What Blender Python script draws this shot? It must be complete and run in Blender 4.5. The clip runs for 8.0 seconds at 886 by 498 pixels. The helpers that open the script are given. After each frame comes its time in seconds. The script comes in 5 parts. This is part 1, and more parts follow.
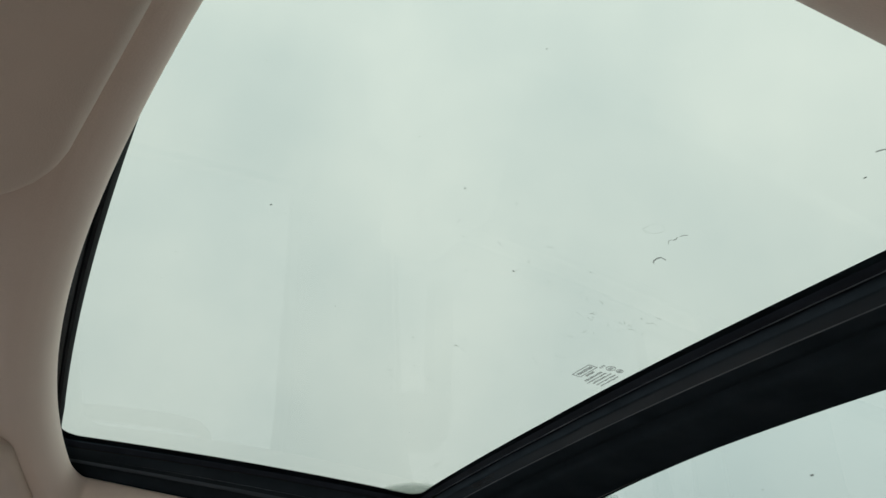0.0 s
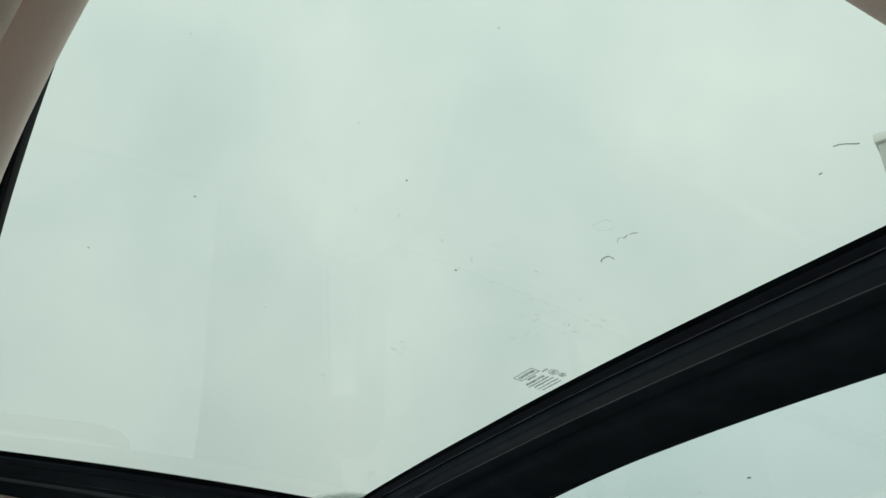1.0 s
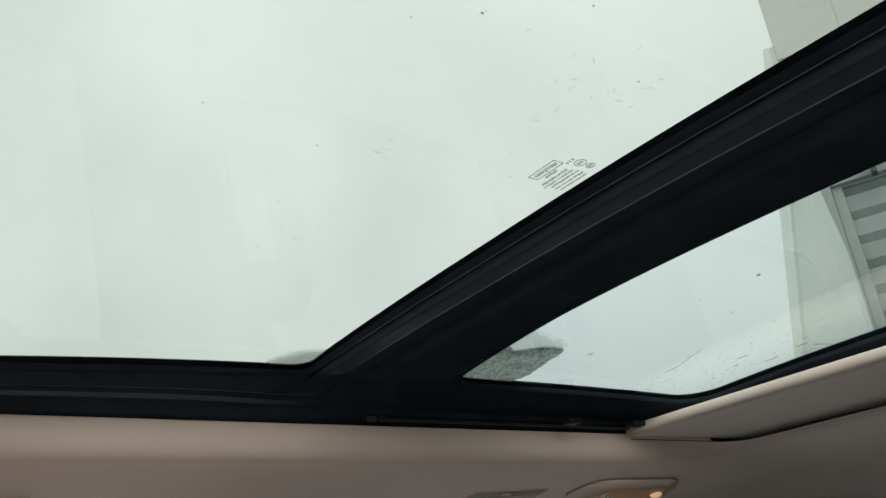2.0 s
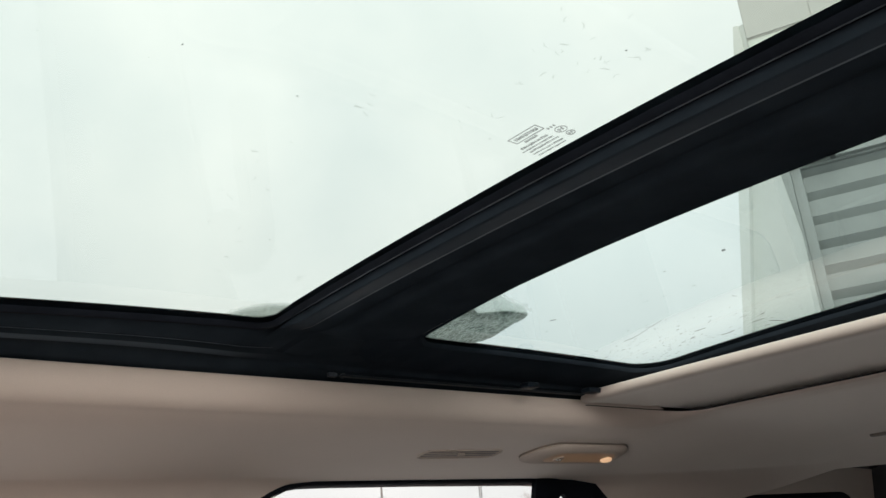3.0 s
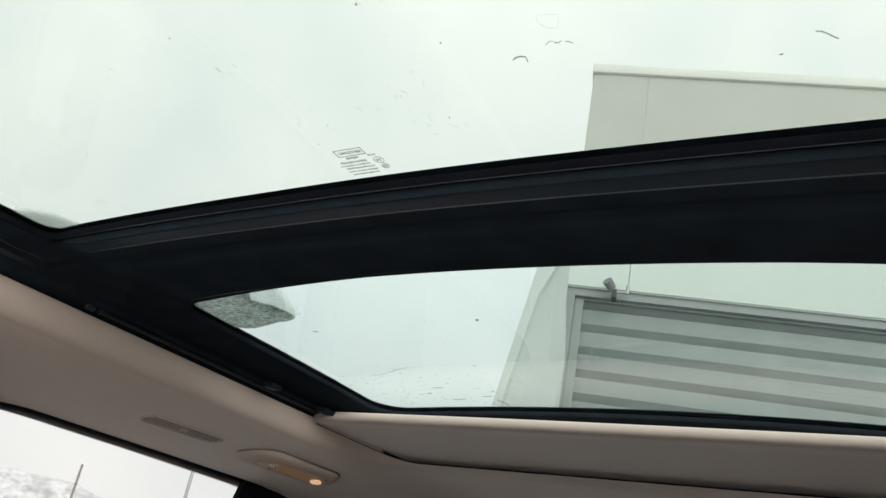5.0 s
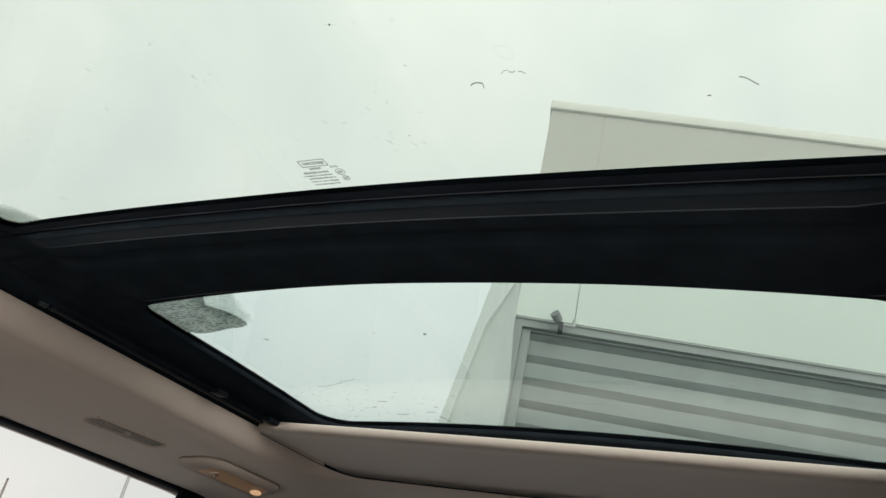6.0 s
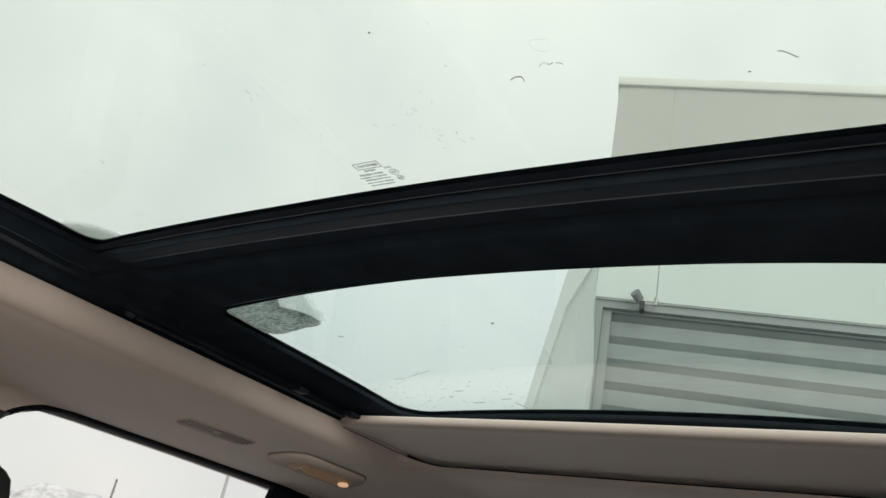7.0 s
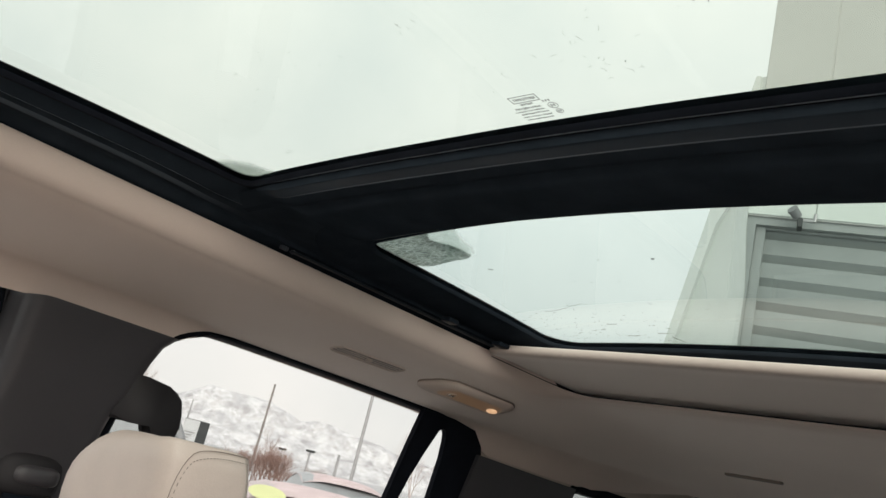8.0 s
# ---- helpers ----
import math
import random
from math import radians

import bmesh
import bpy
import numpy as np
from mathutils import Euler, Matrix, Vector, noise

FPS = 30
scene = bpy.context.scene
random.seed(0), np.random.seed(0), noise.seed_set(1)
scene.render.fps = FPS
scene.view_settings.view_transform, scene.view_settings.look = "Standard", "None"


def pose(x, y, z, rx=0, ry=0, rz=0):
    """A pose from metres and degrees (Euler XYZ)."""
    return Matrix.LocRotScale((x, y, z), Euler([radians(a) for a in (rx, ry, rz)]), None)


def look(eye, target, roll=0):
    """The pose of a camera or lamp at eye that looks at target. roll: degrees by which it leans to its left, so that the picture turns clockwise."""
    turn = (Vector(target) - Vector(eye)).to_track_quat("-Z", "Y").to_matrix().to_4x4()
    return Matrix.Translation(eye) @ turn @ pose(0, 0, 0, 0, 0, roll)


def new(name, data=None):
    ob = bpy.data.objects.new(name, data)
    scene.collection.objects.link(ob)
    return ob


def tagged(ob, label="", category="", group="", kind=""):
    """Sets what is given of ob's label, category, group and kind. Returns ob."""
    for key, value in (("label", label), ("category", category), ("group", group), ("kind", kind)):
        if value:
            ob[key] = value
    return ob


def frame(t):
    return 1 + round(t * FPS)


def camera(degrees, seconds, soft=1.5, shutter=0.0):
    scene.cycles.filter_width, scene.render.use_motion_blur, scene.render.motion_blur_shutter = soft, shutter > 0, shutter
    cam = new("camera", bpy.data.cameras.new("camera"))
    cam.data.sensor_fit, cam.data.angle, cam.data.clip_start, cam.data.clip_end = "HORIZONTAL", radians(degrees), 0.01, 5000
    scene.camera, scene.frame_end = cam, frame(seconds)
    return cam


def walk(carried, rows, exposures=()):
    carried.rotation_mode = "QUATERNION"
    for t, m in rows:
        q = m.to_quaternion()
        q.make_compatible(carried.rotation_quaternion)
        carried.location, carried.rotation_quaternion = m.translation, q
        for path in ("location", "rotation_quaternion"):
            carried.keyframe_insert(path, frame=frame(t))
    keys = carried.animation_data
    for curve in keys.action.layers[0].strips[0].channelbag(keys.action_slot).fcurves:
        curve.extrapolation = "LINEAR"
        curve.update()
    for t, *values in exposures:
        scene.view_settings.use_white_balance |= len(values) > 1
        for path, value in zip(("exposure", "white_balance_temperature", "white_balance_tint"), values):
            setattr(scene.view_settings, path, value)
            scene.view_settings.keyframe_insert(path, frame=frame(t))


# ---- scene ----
cam = camera(55.9, 8.0)
PATH = [
    (0, (0.622, -0.426, 1.323), (-0.851, 0.212, 2.339), 6.2),
    (0.3, (0.646, -0.429, 1.329), (-0.768, 0.261, 2.395), 4.9),
    (0.5, (0.645, -0.422, 1.337), (-0.737, 0.288, 2.431), 4.3),
    (0.7, (0.637, -0.421, 1.333), (-0.730, 0.308, 2.434), 4.4),
    (1, (0.592, -0.418, 1.337), (-0.802, 0.355, 2.371), 3.5),
    (1.2, (0.504, -0.393, 1.347), (-0.919, 0.436, 2.296), 1.2),
    (1.5, (0.436, -0.371, 1.383), (-0.989, 0.571, 2.214), -3.5),
    (1.7, (0.418, -0.393, 1.377), (-0.961, 0.641, 2.179), -6.4),
    (3, (0.4, -0.406, 1.379), (-1.024, 0.82, 2.066), -4.8),
    (3.5, (0.417, -0.413, 1.373), (-0.933, 0.878, 2.088), 2.1),
    (4, (0.455, -0.437, 1.348), (-0.773, 0.948, 2.106), 7.3),
    (4.5, (0.456, -0.445, 1.332), (-0.671, 1.009, 2.118), 9.4),
    (5.8, (0.462, -0.464, 1.308), (-0.505, 1.061, 2.167), 13.1),
    (6, (0.475, -0.471, 1.3), (-0.476, 1.052, 2.18), 13.0),
    (6.5, (0.486, -0.465, 1.303), (-0.487, 1.053, 2.168), 12.2),
    (7, (0.497, -0.476, 1.301), (-0.613, 0.972, 2.119), 11.7),
    (7.5, (0.474, -0.442, 1.337), (-0.783, 0.948, 2.035), 14.2),
    (8, (0.462, -0.465, 1.331), (-0.918, 0.868, 1.895), 14.2),
]
EXPOSURES = [(0.0, 0.38, 6450, 4), (0.5, 0.40, 6480, 5), (1.0, 0.39, 6320, 0), (1.2, 0.40, 6400, 3), (1.5, 0.40, 6500, 6), (2.2, 0.7, 6480, 8), (3.0, 0.88, 6500, 10), (4.5, 0.88, 6500, 10), (6.0, 0.67, 6660, 8), (7.0, 0.69, 6620, 9), (7.5, 0.67, 6560, 9), (8.0, 0.83, 6700, 10)]
walk(cam, [(t, look(e, g, r)) for t, e, g, r in PATH], EXPOSURES)

# ---- world and light: an overcast winter sky ----
world = bpy.data.worlds.new("overcast_sky")
scene.world = world
world.use_nodes = True
wn, wl = world.node_tree.nodes, world.node_tree.links
wn.clear()
w_out = wn.new("ShaderNodeOutputWorld")
sky = wn.new("ShaderNodeTexSky")
sky.sky_type, sky.sun_disc = "NISHITA", False
SUN_EL, SUN_AZ = radians(21), radians(128)
sky.sun_elevation, sky.sun_rotation = SUN_EL, SUN_AZ
sky.air_density, sky.dust_density = 1.0, 3.0
clear = wn.new("ShaderNodeBackground")
clear.inputs["Strength"].default_value = 0.06
wl.new(sky.outputs["Color"], clear.inputs["Color"])
w_tc = wn.new("ShaderNodeTexCoord")
w_noise = wn.new("ShaderNodeTexNoise")
w_noise.inputs["Scale"].default_value, w_noise.inputs["Detail"].default_value = 3.2, 5.0
w_noise.inputs["Roughness"].default_value = 0.5
wl.new(w_tc.outputs["Generated"], w_noise.inputs["Vector"])
w_ramp = wn.new("ShaderNodeValToRGB")
w_ramp.color_ramp.elements[0].position, w_ramp.color_ramp.elements[1].position = 0.3, 0.72
w_ramp.color_ramp.elements[0].color = (0.78, 0.825, 0.835, 1)
w_ramp.color_ramp.elements[1].color = (0.98, 0.985, 0.97, 1)
wl.new(w_noise.outputs["Fac"], w_ramp.inputs["Fac"])
cloud = wn.new("ShaderNodeBackground")
CLOUD = 1.12
cloud.inputs["Strength"].default_value = CLOUD
w_sep, w_map, w_mul = wn.new("ShaderNodeSeparateXYZ"), wn.new("ShaderNodeMapRange"), wn.new("ShaderNodeMix")
wl.new(w_tc.outputs["Generated"], w_sep.inputs[0])
w_map.inputs["From Min"].default_value, w_map.inputs["From Max"].default_value = 0.25, 0.75
w_map.inputs["To Min"].default_value, w_map.inputs["To Max"].default_value = 0.82, 1.05
wl.new(w_sep.outputs["Z"], w_map.inputs["Value"])
w_mul.data_type, w_mul.blend_type = "RGBA", "MULTIPLY"
w_mul.inputs[0].default_value = 1.0
wl.new(w_ramp.outputs["Color"], w_mul.inputs[6])
wl.new(w_map.outputs["Result"], w_mul.inputs[7])
wl.new(w_mul.outputs[2], cloud.inputs["Color"])
w_mix = wn.new("ShaderNodeMixShader")
w_mix.inputs["Fac"].default_value = 0.9
wl.new(clear.outputs[0], w_mix.inputs[1])
wl.new(cloud.outputs[0], w_mix.inputs[2])
wl.new(w_mix.outputs[0], w_out.inputs["Surface"])

sun_data = bpy.data.lights.new("sun", "SUN")
sun_data.energy, sun_data.angle, sun_data.color = 1.4, radians(55), (1.0, 0.96, 0.9)
sun = new("sun", sun_data)
sun_way = Vector((math.sin(SUN_AZ) * math.cos(SUN_EL), math.cos(SUN_AZ) * math.cos(SUN_EL), math.sin(SUN_EL)))
sun.matrix_world = Matrix.Translation((0, 0, 60)) @ sun_way.to_track_quat("Z", "Y").to_matrix().to_4x4()


# ---- materials ----
def mat(name, color, rough=0.6, metal=0.0, vary=0.12, scale=6.0, grain=0.0, grain_scale=400.0, fine=0.05, spec=0.5, color2=None, random_tint=0.0):
    """A surface with broad stains, fine grain and a small relief, all at real size."""
    m = bpy.data.materials.new(name)
    m.use_nodes = True
    n, l = m.node_tree.nodes, m.node_tree.links
    b = n["Principled BSDF"]
    tc = n.new("ShaderNodeTexCoord")
    broad, small = n.new("ShaderNodeTexNoise"), n.new("ShaderNodeTexNoise")
    broad.inputs["Scale"].default_value, broad.inputs["Detail"].default_value = scale, 5
    small.inputs["Scale"].default_value, small.inputs["Detail"].default_value = grain_scale, 2
    for t in (broad, small):
        l.new(tc.outputs["Object"], t.inputs["Vector"])
    ramp = n.new("ShaderNodeValToRGB")
    c2 = color2 or tuple(c * (1 + vary) for c in color)
    c1 = color if color2 else tuple(c * (1 - vary) for c in color)
    ramp.color_ramp.elements[0].color, ramp.color_ramp.elements[1].color = (*c1, 1), (*c2, 1)
    ramp.color_ramp.elements[0].position, ramp.color_ramp.elements[1].position = 0.3, 0.7
    l.new(broad.outputs["Fac"], ramp.inputs["Fac"])
    mix = n.new("ShaderNodeMix")
    mix.data_type, mix.blend_type = "RGBA", "MULTIPLY"
    mix.inputs[0].default_value = 1.0
    gr = n.new("ShaderNodeMapRange")
    gr.inputs["To Min"].default_value, gr.inputs["To Max"].default_value = 1 - fine, 1 + fine
    l.new(small.outputs["Fac"], gr.inputs["Value"])
    l.new(ramp.outputs["Color"], mix.inputs[6])
    l.new(gr.outputs["Result"], mix.inputs[7])
    col = mix.outputs[2]
    if random_tint:
        info, rr = n.new("ShaderNodeObjectInfo"), n.new("ShaderNodeMapRange")
        rr.inputs["To Min"].default_value, rr.inputs["To Max"].default_value = 1 - random_tint, 1 + random_tint
        l.new(info.outputs["Random"], rr.inputs["Value"])
        mix2 = n.new("ShaderNodeMix")
        mix2.data_type, mix2.blend_type = "RGBA", "MULTIPLY"
        mix2.inputs[0].default_value = 1.0
        l.new(col, mix2.inputs[6])
        l.new(rr.outputs["Result"], mix2.inputs[7])
        col = mix2.outputs[2]
    l.new(col, b.inputs["Base Color"])
    rm = n.new("ShaderNodeMapRange")
    rm.inputs["To Min"].default_value, rm.inputs["To Max"].default_value = max(0.02, rough - 0.08), min(1, rough + 0.08)
    l.new(broad.outputs["Fac"], rm.inputs["Value"])
    l.new(rm.outputs["Result"], b.inputs["Roughness"])
    b.inputs["Metallic"].default_value = metal
    b.inputs["Specular IOR Level"].default_value = spec
    if grain:
        bump = n.new("ShaderNodeBump")
        bump.inputs["Strength"].default_value, bump.inputs["Distance"].default_value = grain, 0.001
        l.new(small.outputs["Fac"], bump.inputs["Height"])
        l.new(bump.outputs["Normal"], b.inputs["Normal"])
    return m


def glass(name, tint, ior=1.45):
    """Thin clear glass: light goes straight through a tint, gloss by Fresnel."""
    m = bpy.data.materials.new(name)
    m.use_nodes = True
    n, l = m.node_tree.nodes, m.node_tree.links
    n.remove(n["Principled BSDF"])
    tr, gl, fr, mx = n.new("ShaderNodeBsdfTransparent"), n.new("ShaderNodeBsdfGlossy"), n.new("ShaderNodeFresnel"), n.new("ShaderNodeMixShader")
    tr.inputs["Color"].default_value = (*tint, 1)
    gl.inputs["Roughness"].default_value = 0.0
    fr.inputs["IOR"].default_value = ior
    l.new(fr.outputs["Fac"], mx.inputs["Fac"])
    l.new(tr.outputs[0], mx.inputs[1])
    l.new(gl.outputs[0], mx.inputs[2])
    l.new(mx.outputs[0], n["Material Output"].inputs["Surface"])
    return m


M_FABRIC = mat("beige_headliner_fabric", (0.690, 0.570, 0.503), 0.95, vary=0.035, scale=5, grain=0.10, grain_scale=900, fine=0.06, spec=0.15)
M_SHADE = mat("beige_shade_fabric", (0.54, 0.456, 0.405), 0.95, vary=0.03, scale=4, grain=0.10, grain_scale=900, fine=0.06, spec=0.15)
# the knitted lining and shade cloth have a soft nap
for m in (M_FABRIC, M_SHADE):
    nap = m.node_tree.nodes["Principled BSDF"]
    nap.inputs["Sheen Weight"].default_value, nap.inputs["Sheen Roughness"].default_value = 0.85, 0.4
    nap.inputs["Sheen Tint"].default_value = (1.0, 0.92, 0.86, 1)
M_LAMPCASE = mat("beige_lamp_plastic", (0.62, 0.515, 0.45), 0.7, vary=0.03, scale=9, grain=0.2, grain_scale=1500, fine=0.03, spec=0.35)
M_BEIGE = mat("beige_moulded_plastic", (0.60, 0.50, 0.435), 0.6, vary=0.03, scale=9, grain=0.2, grain_scale=1500, fine=0.03, spec=0.35)
M_SLOT = mat("brown_plastic", (0.36, 0.30, 0.255), 0.7, vary=0.06)
M_LEATHER = mat("beige_leather", (0.680, 0.578, 0.522), 0.48, vary=0.05, scale=14, grain=0.16, grain_scale=650, fine=0.05, spec=0.4)
M_STITCH_SHADOW = mat("brown_stitching_and_shadow_ring", (0.27, 0.215, 0.18), 0.8, vary=0.1)
M_BLACK = mat("black_satin_plastic", (0.0072, 0.0112, 0.0165), 0.36, vary=0.2, scale=18, grain=0.15, grain_scale=1200, fine=0.1, spec=0.12)
M_MATT = mat("black_matt_plastic", (0.0260, 0.0345, 0.0440), 0.5, vary=0.2, scale=18, grain=0.15, grain_scale=1200, fine=0.1, spec=0.0)
M_TRACK = mat("blue_grey_metal_track", (0.026, 0.034, 0.043), 0.4, vary=0.15, scale=14, spec=0.12)
M_CLIP = mat("grey_plastic_clip", (0.050, 0.060, 0.072), 0.45, vary=0.1, scale=20, spec=0.3)


def fading_highlight(name, color, rough, spec, axis, start, full):
    """Highlight painted as paler colour and gloss, fading towards one end along its own x (0) or y (1)."""
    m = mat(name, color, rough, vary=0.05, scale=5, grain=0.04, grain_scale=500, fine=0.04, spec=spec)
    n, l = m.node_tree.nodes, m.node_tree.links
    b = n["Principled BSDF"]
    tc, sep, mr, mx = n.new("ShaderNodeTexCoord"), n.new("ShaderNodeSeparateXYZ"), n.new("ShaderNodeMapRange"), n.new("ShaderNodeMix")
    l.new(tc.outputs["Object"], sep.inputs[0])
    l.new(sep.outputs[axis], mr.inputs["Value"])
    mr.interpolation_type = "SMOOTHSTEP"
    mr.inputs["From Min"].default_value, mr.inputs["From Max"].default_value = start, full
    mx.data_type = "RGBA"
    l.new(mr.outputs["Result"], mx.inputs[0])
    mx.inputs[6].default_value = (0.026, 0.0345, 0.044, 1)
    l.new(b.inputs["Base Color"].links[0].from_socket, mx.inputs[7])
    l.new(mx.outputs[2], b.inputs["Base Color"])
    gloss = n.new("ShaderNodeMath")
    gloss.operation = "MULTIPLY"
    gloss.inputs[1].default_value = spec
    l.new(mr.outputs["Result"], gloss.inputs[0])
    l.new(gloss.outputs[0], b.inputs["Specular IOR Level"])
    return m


# black plastic throughout: the paler colours stand for light caught on ribs and band
M_BAND = fading_highlight("black_satin_band", (0.032, 0.041, 0.052), 0.22, 0.65, 0, -0.40, -0.28)
M_EDGE = fading_highlight("black_rib_highlight", (0.100, 0.118, 0.138), 0.30, 0.3, 0, -0.40, -0.28)
M_RIB = fading_highlight("black_rail_rib_highlight", (0.240, 0.285, 0.335), 0.5, 0.0, 1, -0.03, -0.17)
M_RIB_SOFT = fading_highlight("black_rail_step_highlight", (0.085, 0.105, 0.128), 0.5, 0.0, 1, -0.03, -0.17)
M_RUBBER = mat("black_rubber", (0.0085, 0.0100, 0.0140), 0.5, vary=0.2, scale=25, grain=0.2, grain_scale=1500, fine=0.1, spec=0.03)
M_FRIT = mat("black_ceramic_border", (0.0235, 0.0310, 0.0400), 0.6, vary=0.15, scale=25, spec=0.0)
M_TRIM = mat("charcoal_plastic_trim", (0.054, 0.051, 0.056), 0.36, vary=0.08, scale=8, grain=0.15, grain_scale=900, fine=0.08, spec=0.5)
M_HANDLE = mat("black_grained_plastic", (0.024, 0.0225, 0.025), 0.55, vary=0.1, scale=10, grain=0.4, grain_scale=900, fine=0.08, spec=0.3)
M_DARKCARPET = mat("charcoal_carpet", (0.05, 0.047, 0.045), 0.95, vary=0.15, scale=12, grain=0.6, grain_scale=700, fine=0.2)
M_ROOF = mat("dark_car_paint", (0.03, 0.032, 0.035), 0.25, vary=0.03, scale=3)


def film_material(name, color, cover):
    """A thin printed or dried film that covers only part of the glass under it."""
    m = bpy.data.materials.new(name)
    m.use_nodes = True
    n, l = m.node_tree.nodes, m.node_tree.links
    b = n["Principled BSDF"]
    tc, no, mr = n.new("ShaderNodeTexCoord"), n.new("ShaderNodeTexNoise"), n.new("ShaderNodeMapRange")
    no.inputs["Scale"].default_value = 300
    l.new(tc.outputs["Object"], no.inputs["Vector"])
    mr.inputs["To Min"].default_value, mr.inputs["To Max"].default_value = cover * 0.7, min(1.0, cover * 1.3)
    l.new(no.outputs["Fac"], mr.inputs["Value"])
    l.new(mr.outputs["Result"], b.inputs["Alpha"])
    b.inputs["Base Color"].default_value = (*color, 1)
    b.inputs["Roughness"].default_value = 0.5
    return m


M_PRINT = film_material("dark_glass_print", (0.07, 0.08, 0.08), 0.36)
M_DRIED = film_material("dried_water_film", (0.30, 0.33, 0.32), 0.11)
M_CHROME = mat("bright_metal", (0.7, 0.68, 0.64), 0.2, metal=1.0, vary=0.03)
G_ROOF = glass("green_tinted_roof_glass", (0.564, 0.602, 0.564), 1.17)
G_ROOF_REAR = glass("blue_green_tinted_roof_glass", (0.560, 0.632, 0.614), 1.27)
G_REAR = glass("light_tinted_side_glass", (0.648, 0.638, 0.632), 1.3)
# cargo and rear panes are out of view; their tint holds down rear cabin light
G_CARGO = glass("cargo_dimming_glass", (0.24, 0.25, 0.25), 1.3)
G_REAR_DIM = glass("dark_dimming_glass", (0.14, 0.15, 0.15), 1.3)
G_SCREEN = glass("green_tinted_windscreen_glass", (0.80, 0.82, 0.805), 1.3)
G_SIDE = glass("clear_side_glass", (0.97, 0.98, 0.975), 1.3)
M_WALL = mat("painted_white_wall_panel", (0.50, 0.510, 0.490), 0.75, vary=0.035, scale=0.9, grain=0.0, grain_scale=6, fine=0.02, spec=0.25)
M_WALL2 = mat("painted_pale_wall_panel", (0.62, 0.66, 0.62), 0.75, vary=0.03, scale=0.8, grain=0.04, grain_scale=60, fine=0.01, spec=0.25)
M_CAP = mat("white_metal_coping", (0.74, 0.75, 0.72), 0.5, vary=0.04, scale=2)
M_STUCCO = mat("white_stucco_pier", (0.58, 0.605, 0.585), 0.85, vary=0.06, scale=1.6, grain=0.4, grain_scale=80, fine=0.04)
M_SLAT = mat("grey_ribbed_door_metal", (0.270, 0.295, 0.287), 0.5, vary=0.10, scale=3.5, grain=0.1, grain_scale=90, fine=0.06, random_tint=0.05)
M_DOORFRAME = mat("grey_door_frame_metal", (0.28, 0.302, 0.295), 0.5, vary=0.08, scale=3)
M_SEAM = mat("dark_joint", (0.56, 0.555, 0.53), 0.8, vary=0.15, scale=5)
# ground hardly in view; its snowy paleness is set to bounce light onto the headliner
M_BOUNCE_GROUND = mat("pale_slushy_bounce_ground", (0.28, 0.285, 0.29), 0.6, color2=(0.64, 0.65, 0.66), scale=0.22, grain=0.5, grain_scale=60, fine=0.25)
M_GALV = mat("galvanised_steel", (0.42, 0.42, 0.42), 0.5, metal=0.6, vary=0.12, scale=3)
M_CASING = mat("grey_camera_casing", (0.20, 0.205, 0.21), 0.5, vary=0.1, scale=8)
M_WOOD = mat("weathered_pole_wood", (0.27, 0.245, 0.23), 0.9, vary=0.25, scale=2, grain=0.5, grain_scale=40, fine=0.2)
M_TWIG = mat("reddish_brown_twigs", (0.34, 0.225, 0.19), 0.9, vary=0.25, scale=4)
M_BARK = mat("grey_brown_bark", (0.50, 0.44, 0.42), 0.9, vary=0.25, scale=4)
M_FROSTGLASS = mat("frosted_car_glass", (0.60, 0.53, 0.53), 0.6, vary=0.1, scale=6)
M_GREYGLASS = mat("grey_misted_car_glass", (0.36, 0.39, 0.40), 0.3, vary=0.1, scale=5)
M_GREYCAR = mat("grey_car_paint", (0.25, 0.265, 0.275), 0.3, vary=0.05, scale=3)
# red paint and frost are both paled to include the washing-out by glare
M_REDCAR = mat("red_car_paint", (0.42, 0.20, 0.20), 0.45, vary=0.12, scale=5)
M_FROST = mat("frost_and_glare_on_paint", (0.70, 0.58, 0.58), 0.7, vary=0.15, scale=6, grain=0.4, grain_scale=120)
M_TYRE = mat("tyre_rubber", (0.02, 0.02, 0.02), 0.8, vary=0.2)
M_RIM = mat("alloy_rim", (0.5, 0.5, 0.5), 0.35, metal=0.9, vary=0.05)
M_STICKER = mat("yellow_green_sticker", (0.70, 0.76, 0.40), 0.6, vary=0.05)
M_SIGNFACE = mat("white_sign_face", (0.62, 0.64, 0.64), 0.5, vary=0.06, scale=2)
M_SIGNBOX = mat("dark_sign_box", (0.05, 0.055, 0.055), 0.6, vary=0.1)
M_REDLENS = mat("red_lamp_lens", (0.55, 0.03, 0.02), 0.2, vary=0.05)

# lit lamp lens: the small courtesy lamp is on
M_LENS = bpy.data.materials.new("warm_lamp_lens")
M_LENS.use_nodes = True
lb = M_LENS.node_tree.nodes["Principled BSDF"]
lb.inputs["Base Color"].default_value = (0.50, 0.37, 0.27, 1)
lb.inputs["Roughness"].default_value = 0.35
lb.inputs["Emission Color"].default_value = (1.0, 0.50, 0.22, 1)
lb.inputs["Emission Strength"].default_value = 0.032
M_BULB = M_LENS.copy()
M_BULB.name = "warm_lamp_bulb"
M_BULB.node_tree.nodes["Principled BSDF"].inputs["Emission Strength"].default_value = 0.34
M_BULB.node_tree.nodes["Principled BSDF"].inputs["Emission Color"].default_value = (1.0, 0.60, 0.34, 1)


